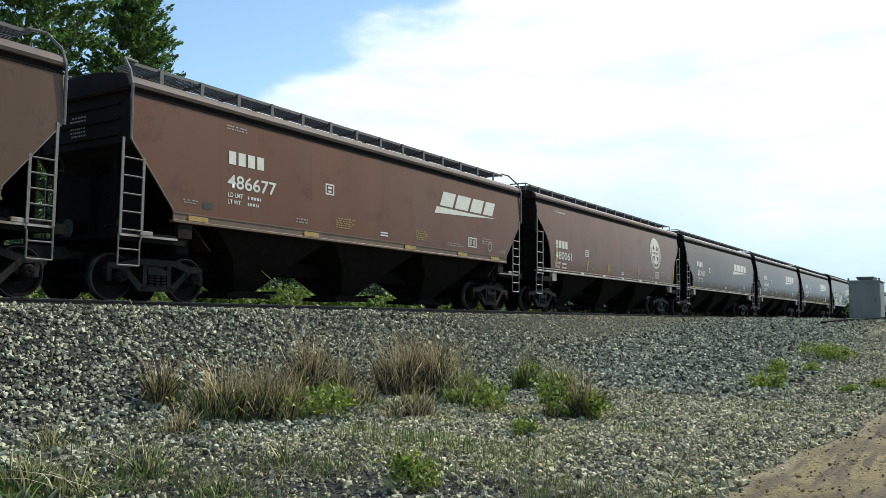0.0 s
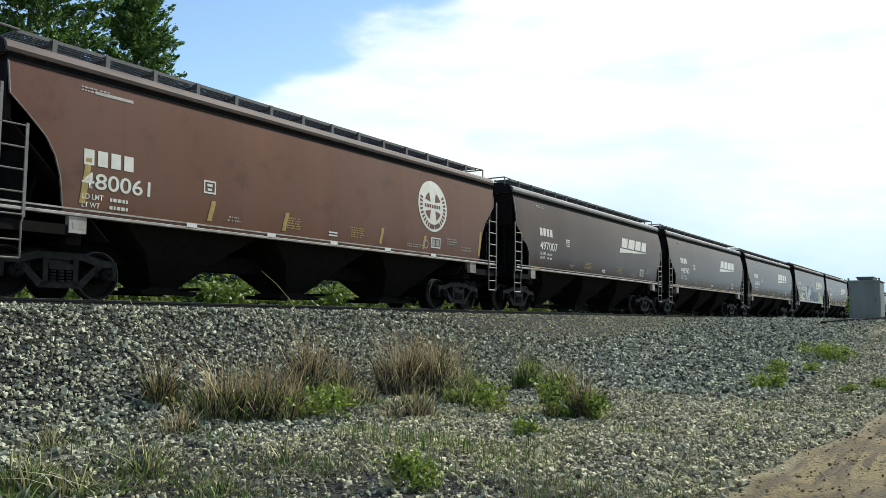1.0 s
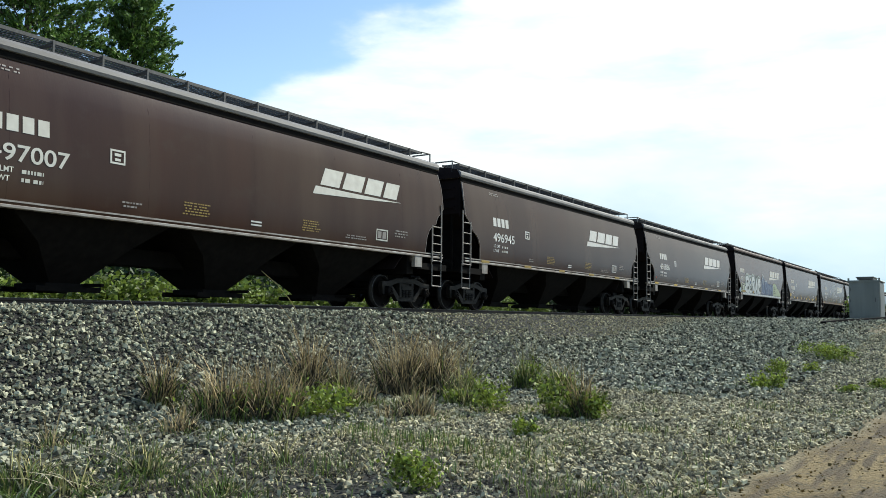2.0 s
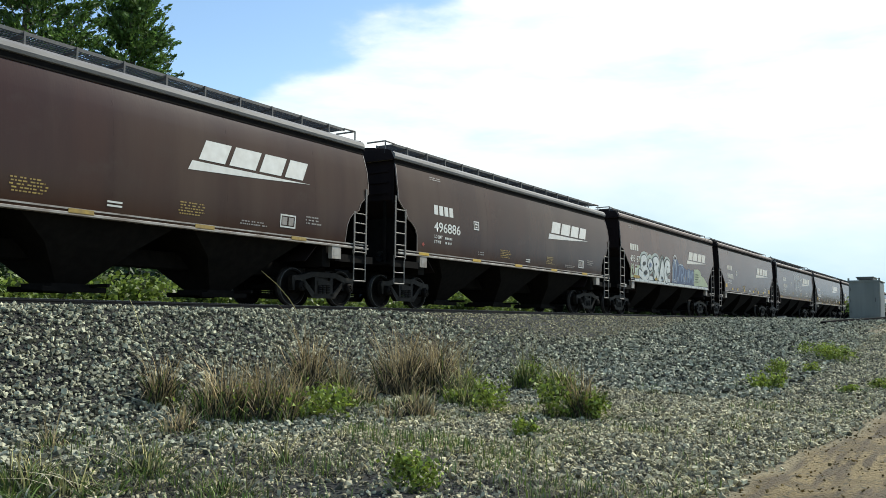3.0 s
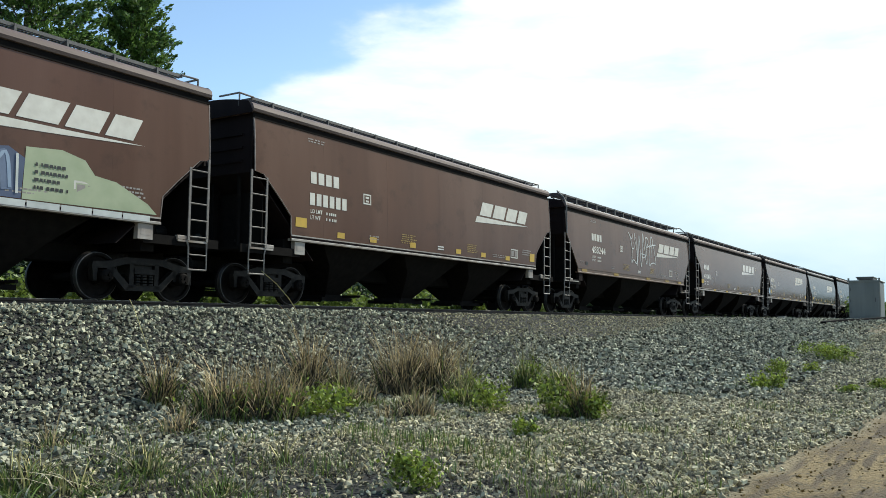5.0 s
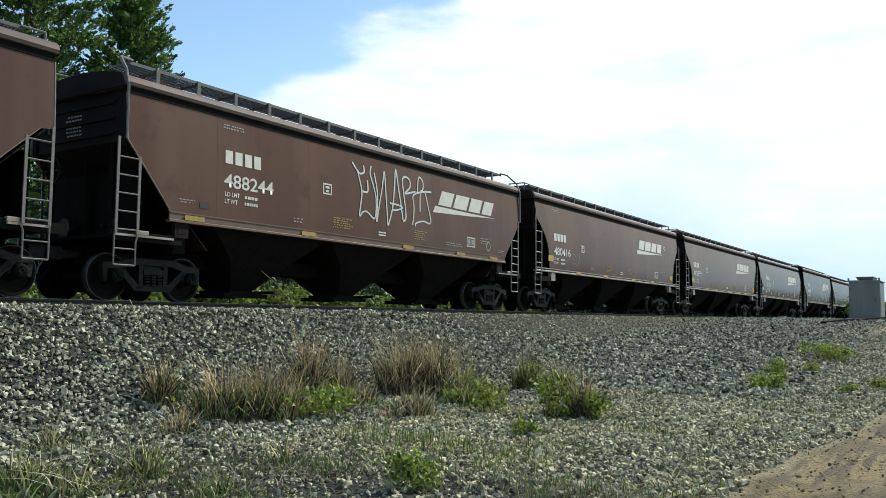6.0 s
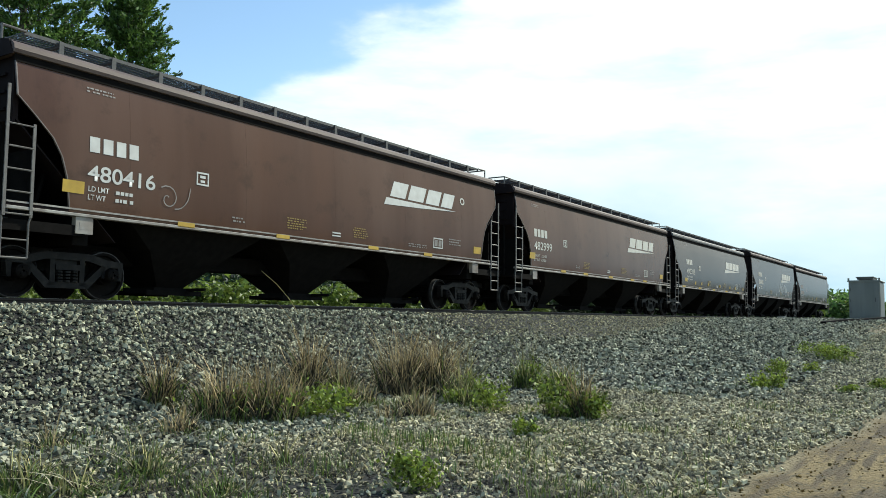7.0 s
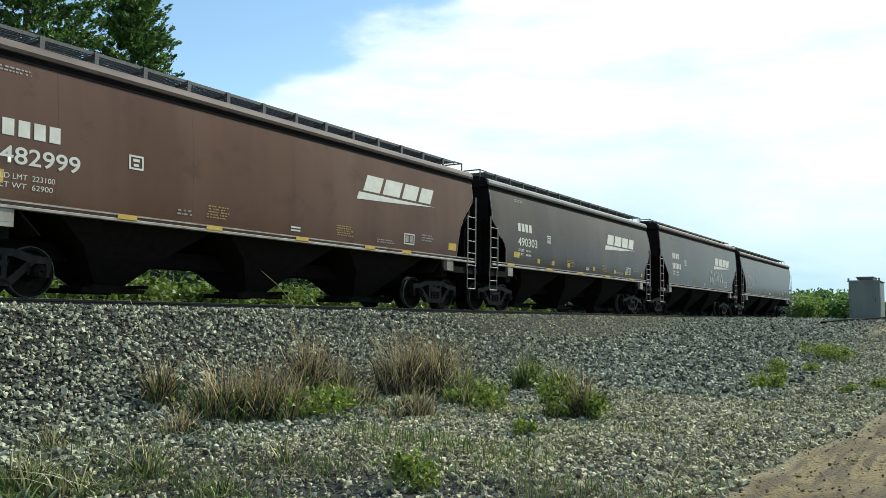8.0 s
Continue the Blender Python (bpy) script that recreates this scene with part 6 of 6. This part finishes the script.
for x, z, a in ((-4.55, 2.36, 0.16), (-4.36, 1.95, 0.2), (-2.08, 1.84, 0.07), (-2.86, 2.42, 0.1)):
    mark("graffiti_outline", car, kd, disc_loops(x, z, a, a * 0.55, 0, 1, n=14), SPRAY_BLACK, 0.044)
mark("graffiti_letter", car, kd, [[(-5.75, 1.62), (-5.10, 1.62), (-5.02, 1.95), (-5.3, 2.12), (-5.7, 2.06)]], SPRAY_WHITE, 0.012)
for pts in ([(-6.25, 1.72), (-6.18, 2.1), (-6.02, 2.24), (-5.95, 2.0), (-6.0, 1.86)], [(-5.85, 1.74), (-5.62, 1.86), (-5.58, 2.08), (-5.5, 1.78)], [(-5.5, 2.12), (-5.3, 2.2), (-5.22, 2.06), (-5.4, 2.0), (-5.3, 1.85)], [(-6.28, 1.70), (-5.6, 1.70)]):
    mark("tag_stroke", car, kd, ribbon(pts, 0.11), SPRAY_LIME, 0.012, "pale lime spray stroke")
for x0, x1 in ((-5.95, -5.2), (-3.1, -2.75)):
    mark("rust_patch", car, kd, [rect(x0, 1.64, x1, 1.76)], OCHRE, 0.045)
mark("graffiti_shade", car, kd, [[(-0.46, 1.62), (3.40, 1.62), (3.44, 2.30), (3.15, 2.46), (2.75, 2.40), (2.45, 2.50), (2.1, 2.40), (1.75, 2.46), (1.3, 2.66), (0.75, 2.62), (0.5, 2.86), (-0.1, 2.88), (-0.36, 2.55)]], NAVY, 0.010, "dark blue spray ground")
for pts in ([(-0.2, 1.7), (-0.22, 2.3), (0.05, 2.7)], [(0.12, 1.75), (0.2, 2.2), (0.32, 2.6)], [(0.5, 1.7), (0.72, 2.1), (0.85, 2.5)], [(0.98, 2.45), (1.05, 2.05), (1.1, 1.72)], [(1.12, 2.5), (1.45, 2.38), (1.35, 2.12), (1.1, 2.05)], [(1.3, 2.05), (1.6, 1.72)], [(1.85, 2.36), (1.8, 2.0), (1.9, 1.72)],
            [(2.2, 2.3), (2.18, 1.72)], [(2.45, 1.72), (2.5, 2.34), (2.75, 1.95), (3.05, 2.32), (3.15, 1.74)]):
    mark("graffiti_stroke", car, kd, ribbon(smooth(pts), 0.19), SPRAY_BLUE, 0.013, "blue spray stroke")
    mark("tag_stroke", car, kd, ribbon([(x + 0.05, z + 0.04) for x, z in smooth(pts)], 0.06), PALE_BLUE, 0.017, "pale blue spray stroke")
for pts in ([(0.10, 2.76), (0.08, 2.5), (0.02, 2.34)], [(0.16, 2.74), (0.22, 2.5), (0.20, 2.3)], [(-0.38, 1.7), (-0.4, 2.3), (-0.2, 2.7)], [(0.62, 2.58), (0.95, 2.62), (1.3, 2.6)], [(0.3, 1.66), (0.42, 1.95)], [(1.7, 1.66), (1.68, 2.1)], [(2.32, 2.42), (2.34, 2.0)], [(3.3, 2.36), (3.32, 1.7)]):
    mark("tag_stroke", car, kd, ribbon(pts, 0.045), SPRAY_WHITE, 0.020, "white spray stroke")
mark("tag_ring", car, kd, disc_loops(0.12, 2.90, 0.24, 0.17, 0.66, 1.0, n=20), SPRAY_WHITE, 0.012, "white spray ring")
mark("graffiti_shade", car, kd, [[(3.42, 1.62), (6.12, 1.64), (5.9, 1.82), (5.2, 2.14), (4.75, 2.2), (4.55, 2.44), (4.1, 2.55), (3.45, 2.5)]], SPRAY_LIME, 0.010, "pale lime spray fill")
mark("graffiti_scribble", car, kd, rows(3.6, 4.25, 1.78, 2.3, 4, random.Random(9)), SPRAY_BLACK, 0.014)
for k in range(19):
    mark("sill_overspray", car, kd, [rect(-5.8 + 0.62 * k, 1.49, -5.8 + 0.62 * (k + 1) - 0.03, 1.60)], SPRAY_WHITE, 0.034)


# ---- what moves ----
TRAVEL = [(0.0, -0.15), (0.5, 9.11), (0.8, 15.28), (1.0, 19.27), (1.4, 27.55), (1.5, 29.58), (1.7, 33.35), (2.0, 39.1), (2.4, 46.8), (2.8, 54.53), (3.0, 59.1), (3.3, 64.57), (3.5, 68.34),
          (3.8, 73.42), (4.0, 78.53), (4.1, 80.52), (4.5, 87.68), (4.7, 91.31), (5.1, 99.07), (5.5, 107.01), (5.8, 112.95), (6.0, 116.62), (6.3, 122.38), (6.5, 126.72), (6.7, 130.38),
          (7.0, 135.81), (7.1, 137.77), (7.5, 145.89), (8.0, 154.97)]


def travelled(t):
    for (t0, d0), (t1, d1) in zip(TRAVEL, TRAVEL[1:]):
        if t <= t1:
            return d0 + (d1 - d0) * (t - t0) / (t1 - t0)
    return TRAVEL[-1][1]


def motions():
    for car in TRAIN:
        x = car.location.x
        walk(car, [(t, pose(x - d, 0, 0)) for t, d in TRAVEL])
    lean_axis = Vector((0.839, 0.543, 0))
    for k, tree in enumerate(TREES):
        at = Matrix.Translation(tree.location)
        sway = ((0.0, 0.2), (0.5, 0.45), (1.0, 0.55), (1.5, 0.5), (2.2, 0.0), (3.0, -0.3), (3.5, -0.25), (4.0, -0.45), (4.5, -0.3), (5.2, 0.0), (6.0, -0.1), (6.5, -1.0), (7.0, -0.85), (7.5, -0.5), (8.0, -0.2))
        walk(tree, [(t, at @ Matrix.Rotation(radians(a * (1.0 - 0.25 * k)), 4, lean_axis)) for t, a in sway])
    turns = [(i / FPS, -math.degrees(travelled(i / FPS) / 0.457)) for i in range(0, 8 * FPS + 1)]
    for ws, ax in WHEELSETS:
        walk(ws, [(t, pose(ax, 0, 0.457, 0, a, 0)) for t, a in turns])


motions()
